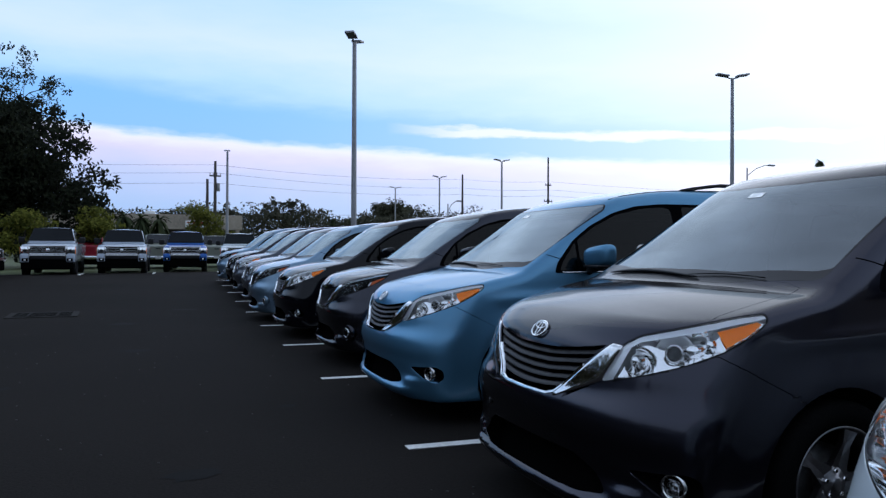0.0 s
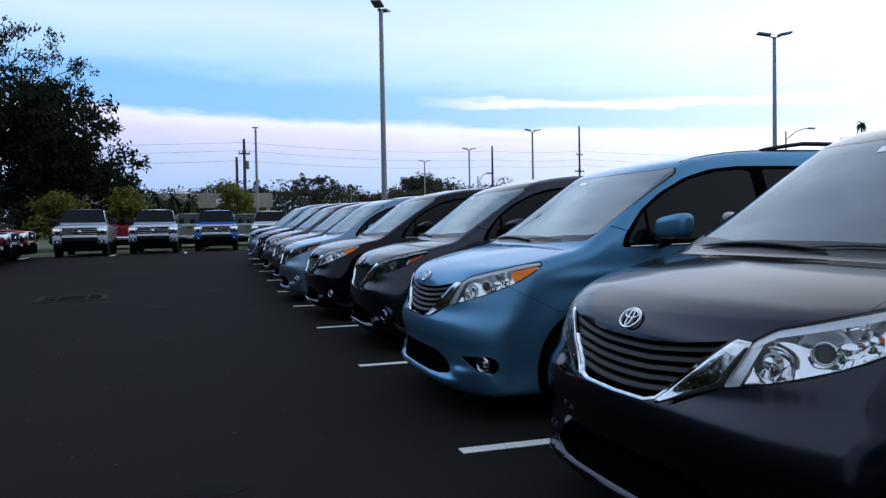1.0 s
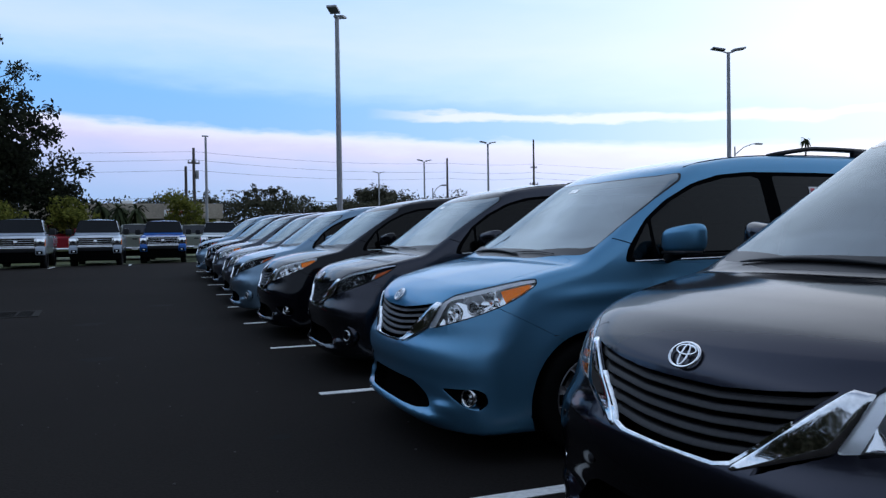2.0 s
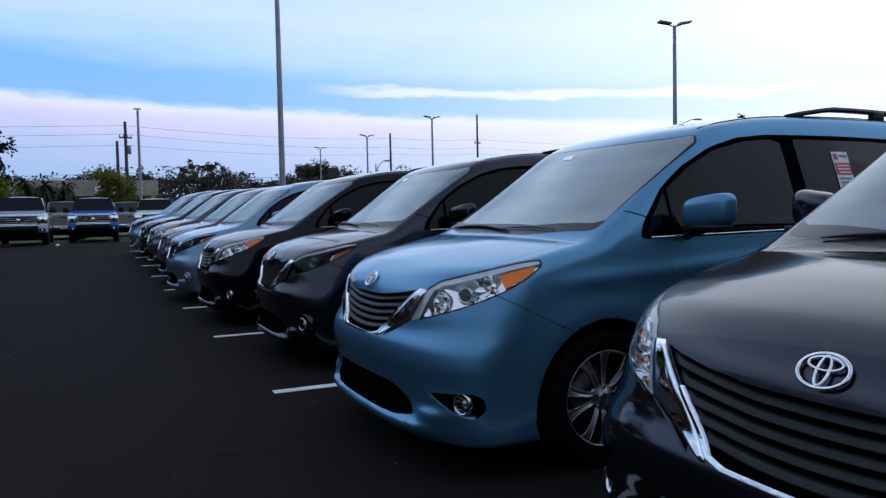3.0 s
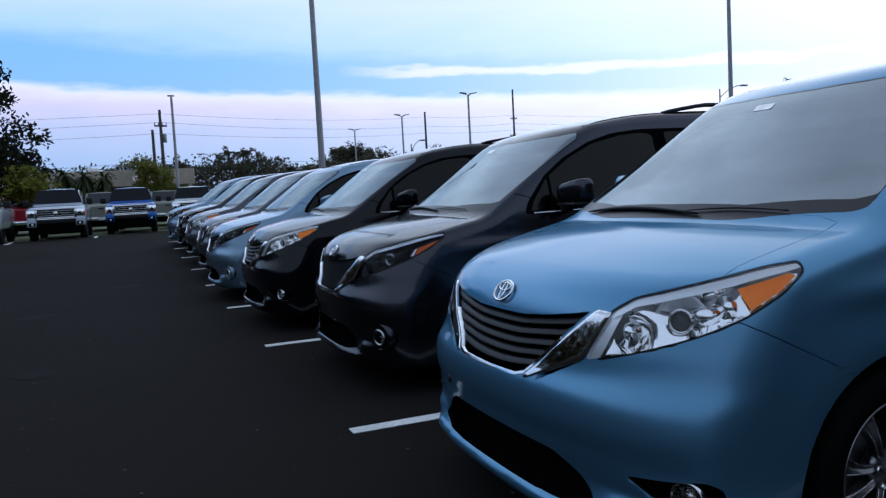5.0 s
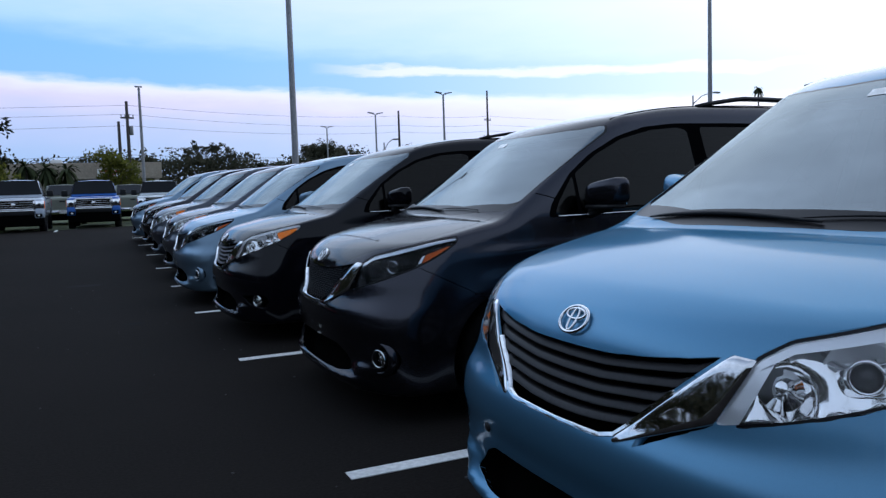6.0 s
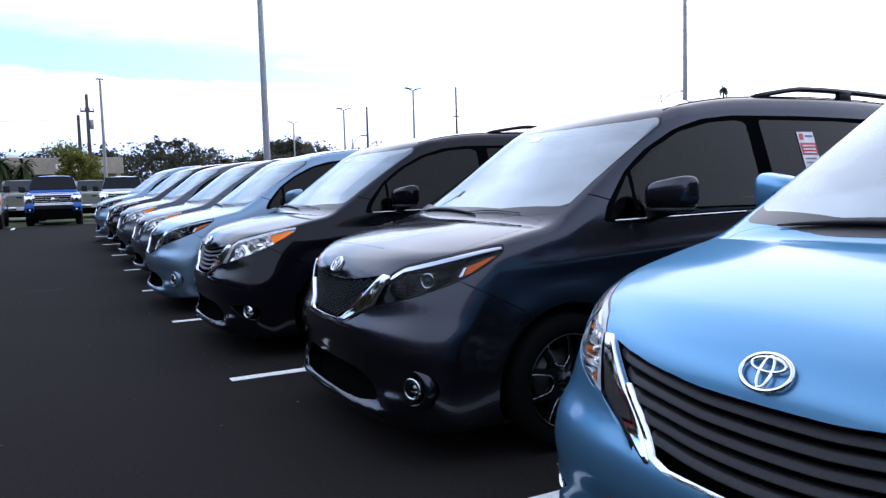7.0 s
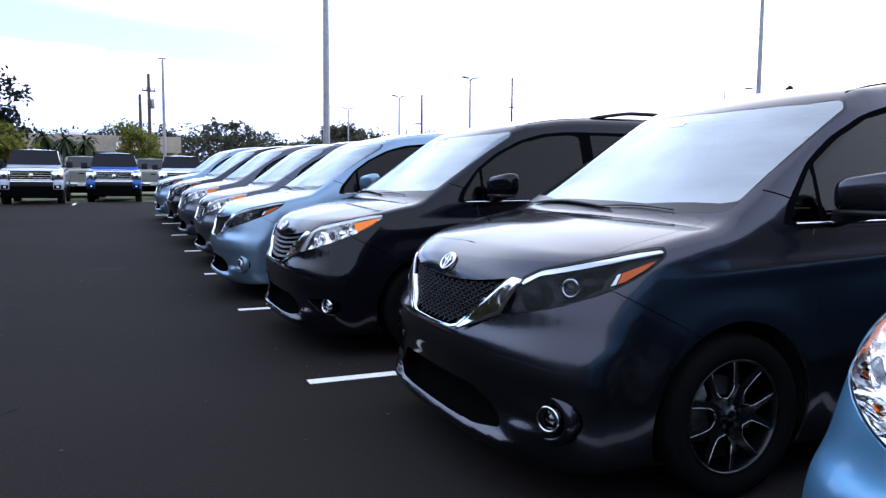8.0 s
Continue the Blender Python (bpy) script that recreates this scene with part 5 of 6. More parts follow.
def ground():
    xs = [-900, -300, -120, -60, -30] + list(range(-24, 40, 4)) + [60, 120, 300, 900]
    ys = [-900, -300, -100, -40, -15, 0, 8] + list(np.arange(9, 31, 1.5)) + [34, 40, 60, 100, 300, 1500]
    part("ground", sheet(xs, ys, -0.03), GRASS, smooth=True, kind="structure")
    bm = bmesh.new()
    cols = list(np.arange(-60, 80.1, 4))
    rows = []
    for x in cols:
        e = lot_edge(max(min(x, 26), -12))
        ys2 = [-60, -20, -5, 3, 9] + [9 + (e - 9) * k / 12 for k in range(1, 13)]
        rows.append([bm.verts.new((x, y, ground_z(x, y))) for y in ys2])
    for a, b in zip(rows, rows[1:]):
        for k in range(len(a) - 1):
            bm.faces.new((a[k], b[k], b[k + 1], a[k + 1]))
    ext = bmesh.ops.extrude_face_region(bm, geom=bm.faces[:])
    bmesh.ops.translate(bm, vec=(0, 0, -0.06), verts=[v for v in ext["geom"] if isinstance(v, bmesh.types.BMVert)])
    bmesh.ops.recalc_face_normals(bm, faces=bm.faces)
    tagged(part("road", bm, ASPHALT, smooth=False, kind="structure"), label="worn dark asphalt of the car park")
    # bay lines
    for y in [-9.0, -6.0, -3.0] + [2.862 * k for k in range(0, 9)]:
        z = ground_z(2, y)
        b2 = add_box(bmesh.new(), (0.0 - 0.012 * (y % 3), y - 0.05, z), (5.3, y + 0.05, z + 0.004))
        tagged(part("bay_line", b2, LINEPAINT, smooth=False, kind="structure"), label="worn white bay line on the asphalt", group="bay lines")
    for x in (-8.0, -5.0, -2.25, 0.5):
        e = lot_edge(x) - 2.2
        b2 = bmesh.new()
        add_box(b2, (x - 0.05, e, ground_z(x, e + 1) + 0.003), (x + 0.05, e + 1.7, ground_z(x, e + 1) + 0.012), 0, None)
        tagged(part("bay_line", b2, LINEPAINT, smooth=False, kind="structure"), label="worn white bay line before the pickups", group="bay lines")
    # stains and patches
    rnd = random.Random(5)
    tar = grain(mat("tar_patch", (0.008, 0.008, 0.008), 0.95, spec=0.1), 30, 0.5, 0.3, 0.4, 2, 0.004)
    for x, y, s in ((-1.35, -0.2, 0.16), (-1.9, 5.7, 0.2), (-2.3, 9.6, 0.25), (-0.7, 8.2, 0.12), (-3.0, 3.2, 0.12), (-0.55, 1.6, 0.08), (-1.2, 12.4, 0.25)):
        b2 = bmesh.new()
        vs = [b2.verts.new((x + s * rnd.uniform(0.6, 1.3) * math.cos(a), y + s * rnd.uniform(0.5, 1.0) * math.sin(a), ground_z(x, y) + 0.003)) for a in [2 * math.pi * k / 14 for k in range(14)]]
        b2.faces.new(vs)
        tagged(part("tar_patch", b2, tar, smooth=False, kind="structure"), label="dark oily tar spot on the asphalt")
    b2 = bmesh.new()
    for k in range(260):
        x, y = rnd.uniform(-5.5, 0.6), rnd.uniform(-3.2, 12)
        r = rnd.uniform(0.003, 0.011)
        bmesh.ops.create_icosphere(b2, subdivisions=1, radius=r, matrix=Matrix.Translation((x, y, ground_z(x, y) + r * 0.4)) @ Matrix.Diagonal((1, 1, 0.6, 1)))
    tagged(part("grit", b2, grain(mat("grit_stone", (0.06, 0.058, 0.055), 0.9), 30, 0.5), smooth=False, kind="stuff"), label="loose grit and crumbs on the asphalt", category="grit")


ground()


def storm_drain():
    x, y = -3.85, 11.85
    z = ground_z(x, y)
    d = thing("storm_drain", pose(x, y, z, 0, 0, 4), "iron storm drain grate in a pale concrete frame", "drain")
    fr = bmesh.new()
    for lo, hi in (((-0.62, -0.62, -0.05), (0.62, -0.5, 0.012)), ((-0.62, 0.5, -0.05), (0.62, 0.62, 0.012)), ((-0.62, -0.5, -0.05), (-0.5, 0.5, 0.012)), ((0.5, -0.5, -0.05), (0.62, 0.5, 0.012))):
        add_box(fr, lo, hi, 0.006)
    part("frame", fr, grain(mat("drain_rim", (0.03, 0.029, 0.027), 0.9, spec=0.05), 25, 0.5, 0.4, 0.4, 1.5, 0.004), d, smooth=False)
    # shallow black slab stands in for the unlit depth below the bars
    part("pit", box((-0.5, -0.5, -0.055), (0.5, 0.5, 0.006)), mat("pit_shade", (0.004, 0.004, 0.004), 0.9), d, smooth=False)
    for k in range(12):
        part("bar", box((-0.5, -0.47 + 0.082 * k, 0.002), (0.5, -0.435 + 0.082 * k, 0.016), 0.003), IRON, d, smooth=False)
    for k in (-0.25, 0.25):
        part("cross_bar", box((k - 0.02, -0.5, 0.004), (k + 0.02, 0.5, 0.018), 0.003), IRON, d, smooth=False)


storm_drain()


# ---- lamp posts and wires ----
def lamp_post(x, y, top, arm=0.45, yaw=0.0, heads=2, w=0.085, label="dark steel lamp post with two flat heads"):
    p = thing("lamp_post", pose(x, y, ground_z(x, y), 0, 0, yaw), label, "lamp post", "lamp posts of the car park")
    h = top - ground_z(x, y)
    pole = bmesh.new()
    s = 8
    add_tube(pole, [(0, 0, 0.0), (0, 0, h * 0.5), (0, 0, h - 0.25)], [w * 1.5, w * 1.25, w * 1.0], s)
    part("pole", pole, GALV, p, smooth=False)
    part("base", lathe([(0.0, 0.75), (0.22, 0.75), (0.26, 0.7), (0.26, -0.05), (0, -0.05)], 20, Matrix.Rotation(radians(90), 4, "X")), CONCRETE, p)
    br = tube([(-arm * 0.7 if heads > 1 else 0, 0, h - 0.2), (0, 0, h - 0.3), (arm * 0.7, 0, h - 0.2)], 0.035, 8)
    part("bracket", br, GALV, p)
    for sg in ((-1, 1) if heads > 1 else (1,)):
        b = bmesh.new()
        add_box(b, (0.0, -0.2, -0.04), (0.62, 0.2, 0.05), 0.03, Matrix.Translation((sg * arm * 0.45, 0, h - 0.16)) @ Matrix.Rotation(radians(0 if sg > 0 else 180), 4, "Z") @ Matrix.Rotation(radians(-9), 4, "Y"))
        part("head", b, GALV, p, smooth=False)
    return p


lamp_post(5.5, 25.7, 10.15, yaw=62)
lamp_post(25.0, 26.2, 10.33, yaw=-18)
lamp_post(1.95, 48.5, 8.25, yaw=90, w=0.07, heads=1, arm=0.2)
lamp_post(28.3, 62.0, 10.25, yaw=5)
lamp_post(26.5, 75.0, 9.8, yaw=5)
lamp_post(27.1, 95.0, 10.2, yaw=5)
lamp_post(18.8, 105.0, 6.6, yaw=0)


def utility_pole(x, y, top, arms, label):
    p = thing("utility_pole", pose(x, y, ground_z(x, y), 0, 0, 12), label, "utility pole", "utility poles")
    part("pole", tube([(0, 0, 0), (0, 0, top)], [0.17, 0.11], 10), WOODPOLE, p)
    for z, w in arms:
        part("crossarm", box((-w, -0.06, z - 0.06), (w, 0.06, z + 0.06), 0.01), WOODPOLE, p)
        for s in (-0.9, -0.3, 0.3, 0.9):
            part("insulator", lathe([(0, 0.2), (0.04, 0.2), (0.05, 0.1), (0.03, 0.06), (0.05, 0.0), (0, 0)], 10, Matrix.Translation((w * s, 0, z + 0.06)) @ Matrix.Rotation(radians(90), 4, "X")), GALV, p)
    return p


u1 = utility_pole(1.97, 65, 8.9, [(7.6, 0.5)], "weathered wooden utility pole with a transformer can")
part("transformer", lathe([(0, 0.35), (0.13, 0.35), (0.15, 0.3), (0.15, -0.3), (0.13, -0.35), (0, -0.35)], 18, Matrix.Translation((0.27, 0, 6.6)) @ Matrix.Rotation(radians(90), 4, "X")), GALV, u1)
utility_pole(1.35, 66, 7.4, [], "thin wooden pole beside a utility pole")
utility_pole(46.1, 86.6, 13.75, [(10.0, 0.5), (7.8, 0.7), (6.9, 0.9)], "tall utility pole with several crossarms")
utility_pole(33.1, 85, 10.8, [], "plain wooden utility pole")
utility_pole(-60, 70, 9.0, [(7.8, 0.8)], "wooden utility pole beyond the trees")
utility_pole(110, 78, 11.0, [(9.5, 0.8)], "wooden utility pole along the street")


def wire(a, b, sag, r=0.011):
    pts = [Vector(a).lerp(Vector(b), k / 16) - Vector((0, 0, sag * 4 * (k / 16) * (1 - k / 16))) for k in range(17)]
    tagged(part("overhead_wire", tube(pts, r, 5), BLACK), label="black overhead wire slung between utility poles", category="wire", group="overhead wires")


for z0, z1, z2, z3 in ((8.6, 8.9, 10.5, 10.6), (7.8, 8.2, 9.4, 9.6), (6.9, 7.3, 8.6, 8.9), (4.9, 5.0, 6.2, 6.4)):
    wire((-60, 70, z0), (1.97, 65, z1), 0.5)
    wire((1.97, 65, z1), (33.1, 85, z2), 0.45)
    wire((33.1, 85, z2), (46.1, 86.6, z2 + 0.3), 0.2)
    wire((46.1, 86.6, z2 + 0.3), (110, 78, z3), 0.9)


def street_lamp(x, y, z, reach):
    p = thing("street_lamp", pose(x, y, 0, 0, 0, 0), "grey street lamp with a curved arm", "street lamp")
    part("pole", tube([(0, 0, 0), (0, 0, z)], [0.14, 0.08], 10), GALV, p)
    part("arm", tube([(0, 0, z - 0.9), (reach * 0.4, 0, z - 0.05), (reach * 0.8, 0, z + 0.35), (reach, 0, z + 0.4)], 0.05, 8), GALV, p)
    part("head", box((reach - 0.1, -0.16, z + 0.3), (reach + 0.75, 0.16, z + 0.48), 0.05), GALV, p)


street_lamp(57.6, 62, 10.6, 3.0)
street_lamp(31.5, 86, 7.4, 1.3)


# ---- trees ----
def leaves(bm, c, r, n, size, rnd, flat=1.0):
    for _ in range(n):
        d = Vector((rnd.gauss(0, 1), rnd.gauss(0, 1), rnd.gauss(0, 1) * flat))
        d = d.normalized() * r * rnd.random() ** 0.45
        p = Vector(c) + d
        a = Vector((rnd.gauss(0, 1), rnd.gauss(0, 1), rnd.gauss(0, 1))).normalized()
        b = a.orthogonal().normalized()
        s = size * rnd.uniform(0.6, 1.3)
        vs = [bm.verts.new(p + a * s), bm.verts.new(p + b * s * 0.55), bm.verts.new(p - a * s), bm.verts.new(p - b * s * 0.55)]
        bm.faces.new(vs)


def grow(bm, p, d, length, r, level, tips, rnd, droop=0.0, split=3):
    pts, rr = [Vector(p)], [r]
    q, dd = Vector(p), Vector(d).normalized()
    for k in range(4):
        dd = (dd + Vector((rnd.gauss(0, 0.16), rnd.gauss(0, 0.16), rnd.gauss(0, 0.1) - droop))).normalized()
        q = q + dd * length / 4
        pts.append(q.copy())
        rr.append(r * (1 - 0.12 * (k + 1)))
    add_tube(bm, pts, rr, 7 if level < 2 else 5)
    if level >= 3:
        tips.append(q)
        return
    if level >= 2:
        tips.append(pts[2])
    for k in range(split):
        a = dd.orthogonal().normalized()
        a = Matrix.Rotation(2 * math.pi * (k + rnd.random() * 0.6) / split, 3, dd) @ a
        nd = (dd * 0.8 + a * rnd.uniform(0.55, 1.0)).normalized()
        grow(bm, q if k else pts[3], nd, length * rnd.uniform(0.55, 0.8), r * 0.52, level + 1, tips, rnd, droop, split)


def tree(x, y, height, trunk, seed, leaf, clump, per, size, label, name="oak_tree", lean=(0, 0), split=3, droop=0.0, wide=1.0):
    rnd = random.Random(seed)
    t = thing(name, pose(x, y, ground_z(x, y) - 0.05), label, "tree")
    bm, tips = bmesh.new(), []
    grow(bm, (0, 0, 0), (lean[0], lean[1], 1), height * 0.36, trunk, 0, tips, rnd, droop, split)
    top = max(p.z for p in tips)
    k = height * 0.93 / top
    for v in bm.verts:
        v.co = Vector((v.co.x * k * wide, v.co.y * k * wide, v.co.z * k)) if v.co.z > height * 0.3 else Vector((v.co.x * (1 + (k * wide - 1) * v.co.z / (height * 0.3)), v.co.y * (1 + (k * wide - 1) * v.co.z / (height * 0.3)), v.co.z * k))
    part("trunk", bm, BARK, t)
    cr = bmesh.new()
    for p in tips:
        q = Vector((p.x * k * wide, p.y * k * wide, p.z * k))
        leaves(cr, q, clump * rnd.uniform(0.6, 1.25), per, size, rnd, 0.7)
        q2 = q + Vector((rnd.gauss(0, clump), rnd.gauss(0, clump), rnd.gauss(0, clump * 0.5)))
        leaves(cr, q2, clump * 0.6, per // 2, size, rnd, 0.7)
    part("crown", cr, leaf, t, smooth=False)
    return t


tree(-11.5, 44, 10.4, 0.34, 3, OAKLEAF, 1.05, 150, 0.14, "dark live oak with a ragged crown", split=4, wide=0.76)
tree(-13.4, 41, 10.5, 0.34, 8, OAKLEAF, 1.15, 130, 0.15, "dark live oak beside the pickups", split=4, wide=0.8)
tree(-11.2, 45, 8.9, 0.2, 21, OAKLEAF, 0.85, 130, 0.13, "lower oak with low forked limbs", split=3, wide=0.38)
tree(-12.0, 47, 14.4, 0.2, 14, PINELEAF, 0.7, 70, 0.10, "tall thin pine with sparse high branches", "pine_tree", split=3, wide=0.55)
tree(-15.4, 48, 14.8, 0.22, 15, PINELEAF, 0.75, 50, 0.12, "tall pine rising over the oaks", "pine_tree", split=3, wide=0.6)
tree(-8.2, 38.5, 3.1, 0.07, 5, YOUNGLEAF, 0.45, 60, 0.09, "young yellow-green tree behind the pickups", "young_tree", wide=0.7)
tree(-5.4, 41, 3.5, 0.07, 6, YOUNGLEAF, 0.42, 50, 0.09, "small yellow-green tree by the grass", "young_tree", wide=0.7)
tree(0.2, 60, 4.9, 0.09, 9, YOUNGLEAF, 0.7, 60, 0.12, "yellow-green tree before the low building", "young_tree", wide=0.75)
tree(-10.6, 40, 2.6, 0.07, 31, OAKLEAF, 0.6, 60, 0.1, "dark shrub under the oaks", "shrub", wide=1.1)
tree(14.3, 110, 8.8, 0.2, 41, WOODS, 0.75, 50, 0.2, "round-topped tree on the skyline", "skyline_tree", wide=0.7)
tree(33.3, 120, 9.6, 0.2, 42, WOODS, 1.2, 60, 0.25, "broad dark tree on the skyline", "skyline_tree", split=4, wide=0.75)
tree(5.0, 104, 7.4, 0.2, 43, WOODS, 0.8, 50, 0.2, "tree over the low building's roof", "skyline_tree", wide=0.7)


def woods():
    """Far woods all round, one mass of leaves with an uneven top."""
    rnd = random.Random(77)
    bm = bmesh.new()

    def clump(x, y, h, r, d):
        n, big = (190, 0.34) if d > 80 else (26, 1.2)
        for k in range(n):
            p = Vector((x + rnd.gauss(0, r * 0.5), y + rnd.gauss(0, r * 0.5), h * rnd.random() ** 0.6))
            s = rnd.uniform(0.35, 0.8) * big
            a = Vector((rnd.gauss(0, 1), rnd.gauss(0, 1), rnd.gauss(0, 1))).normalized()
            b = a.orthogonal().normalized()
            bm.faces.new([bm.verts.new(p + a * s), bm.verts.new(p + b * s * 0.7), bm.verts.new(p - a * s), bm.verts.new(p - b * s * 0.7)])

    for k in range(560):
        a = radians(-20 + 85 * k / 560 + rnd.uniform(-0.2, 0.2))
        d = rnd.uniform(108, 130)
        h = 6.8 + 1.5 * noise.noise((k * 0.05, 3.1, 0)) + 1.2 * noise.noise((k * 0.31, 1.7, 0)) + (1.3 if rnd.random() < 0.06 else 0)
        clump(-1 + d * math.sin(a), -4 + d * math.cos(a), h, 1.8, d)
    for k in range(420):
        a = radians(65 + 275 * k / 420 + rnd.uniform(-0.5, 0.5))
        d = rnd.uniform(52, 64)
        # taller along the side that the row's noses face
        turn = 65 + 275 * k / 420
        tall = max(0.0, min(1.0, (turn - 205) / 35, (340 - turn) / 25))
        h = 8.0 + 10.0 * tall + 4.5 * noise.noise((k * 0.11, 8.3, 0)) + 2.5 * noise.noise((k * 0.4, 2.2, 0))
        for f in (1.0, 0.8, 0.55, 0.35):
            clump(-1 + d * math.sin(a), -4 + d * math.cos(a), h * f, 2.0, d)
    tagged(part("far_woods", bm, WOODS, smooth=False, kind="stuff"), label="dark far woods along the skyline", category="woods")


woods()


def palm(x, y, h, s, seed):
    rnd = random.Random(seed)
    p = thing("palm_tree", pose(x, y, ground_z(x, y)), "thin palm tree with a small ragged head", "palm tree", "palm trees")
    part("trunk", tube([(0, 0, 0), (0.1, 0, h * 0.5), (0, 0.1, h)], [0.16, 0.12, 0.1], 8), BARK, p)
    bm = bmesh.new()
    for k in range(44):
        a = rnd.uniform(0, 6.28)
        e = rnd.uniform(-1.5, 1.3)
        d = Vector((math.cos(a), math.sin(a), 0))
        last = None
        for j in range(5):
            t = j / 4
            q = Vector((0, 0.1, h)) + d * s * t + Vector((0, 0, s * (e * t - 0.9 * t * t)))
            w = s * 0.12 * math.sin(0.4 + t * 2.4)
            o = Vector((-d.y, d.x, 0)) * w
            now = [bm.verts.new(q + o), bm.verts.new(q - o)]
            if last:
                bm.faces.new((last[0], last[1], now[1], now[0]))
            last = now
    part("fronds", bm, PALMLEAF, p, smooth=False)


palm(83.3, 76.8, 13.7, 0.8, 1)
for i, (x, y, h) in enumerate(((-4.6, 77, 4.2), (-2.9, 77, 4.0), (-6.2, 77, 4.4), (21.0, 108, 5.2), (24.0, 110, 5.6), (27.5, 108, 5.0))):
    palm(x, y, h, 1.3, 20 + i)


def low_building():
    b = thing("commercial_building", pose(-3.5, 82, 0.3), "low beige flat-roofed commercial building with a dark arcade", "building")
    beige = grain(mat("stucco", (0.34, 0.29, 0.23), 0.9), 8, 0.5, 0.2, 0.5, 0.4)
    # darkened stucco: the arcade's shade is put into its colour
    shade = grain(mat("arcade_shade_stucco", (0.06, 0.05, 0.045), 0.9), 8, 0.5, 0.2, 0.5, 0.4)
    roofm = grain(mat("roof_gravel", (0.12, 0.11, 0.10), 0.9), 6, 0.5, 0.3, 0.4, 0.5)
    # end block, arcade between, parapet over all
    part("wall", box((-10, 0, 0), (-4.6, 8, 4.7), 0.03), beige, b, "beige stucco end block", smooth=False)
    part("wall", box((-4.6, 1.6, 0), (9, 8, 3.3), 0.03), shade, b, "arcade wall with its shade in the colour", smooth=False)
    part("parapet", box((-4.6, -0.2, 3.3), (9.2, 8, 4.9), 0.04), beige, b, "beige parapet", smooth=False)
    part("roof", box((-9.9, 0.1, 4.7), (-4.6, 7.9, 4.8)), roofm, b, smooth=False)
    part("coping", box((-10.15, -0.15, 4.7), (-4.6, 0.25, 4.86), 0.02), beige, b, smooth=False)
    for k in range(5):
        w = part("window", box((-4.0 + 2.6 * k, 1.5, 0.4), (-2.3 + 2.6 * k, 1.6, 2.7), 0.02), BLACK, b, smooth=False)
        part("pane", box((-3.9 + 2.6 * k, 1.47, 0.5), (-2.4 + 2.6 * k, 1.495, 2.6)), GLOSSBLACK, w, smooth=False)
    for k in range(6):
        part("column", box((-4.5 + 2.6 * k, -0.15, 0), (-4.1 + 2.6 * k, 0.3, 3.3), 0.02), beige, b, smooth=False)
    sg = part("sign", box((3.2, -0.34, 3.55), (5.6, -0.21, 4.25), 0.03), WHITEPLASTIC, b, "white shop sign with red strokes", smooth=False)
    part("stroke", box((3.4, -0.36, 3.95), (5.3, -0.345, 4.1)), REDPRINT, sg, smooth=False)
    part("stroke", box((3.6, -0.36, 3.68), (4.9, -0.345, 3.78)), REDPRINT, sg, smooth=False)
    part("roof_unit", box((-1.0, 3, 4.9), (0.1, 4.2, 5.4), 0.2), WHITEPLASTIC, b, "pale roof unit", smooth=False)


low_building()


# ---- pickups and other parked cars ----
TAIL = mat("red_tail_lamp", (0.25, 0.01, 0.01), 0.2, 0, 0.6)
TRUCK_GLASS = mat("truck_windscreen", (0.006, 0.007, 0.008), 0.05, spec=0.16)
PLATE = grain(mat("plate_white", (0.6, 0.6, 0.58), 0.6), 20, 0.2, 0, 0.2)


def section(x, hw, z0, z1, crown=0.03, tuck=0.04, r=0.08):
    """A rounded box section across the car at x."""
    return [(x, -hw + tuck, z0), (x, -hw, z0 + 0.12), (x, -hw, z1 - r), (x, -hw + r * 0.4, z1 - r * 0.3), (x, -hw + r * 1.6, z1), (x, 0, z1 + crown), (x, hw - r * 1.6, z1), (x, hw - r * 0.4, z1 - r * 0.3), (x, hw, z1 - r), (x, hw, z0 + 0.12), (x, hw - tuck, z0)]


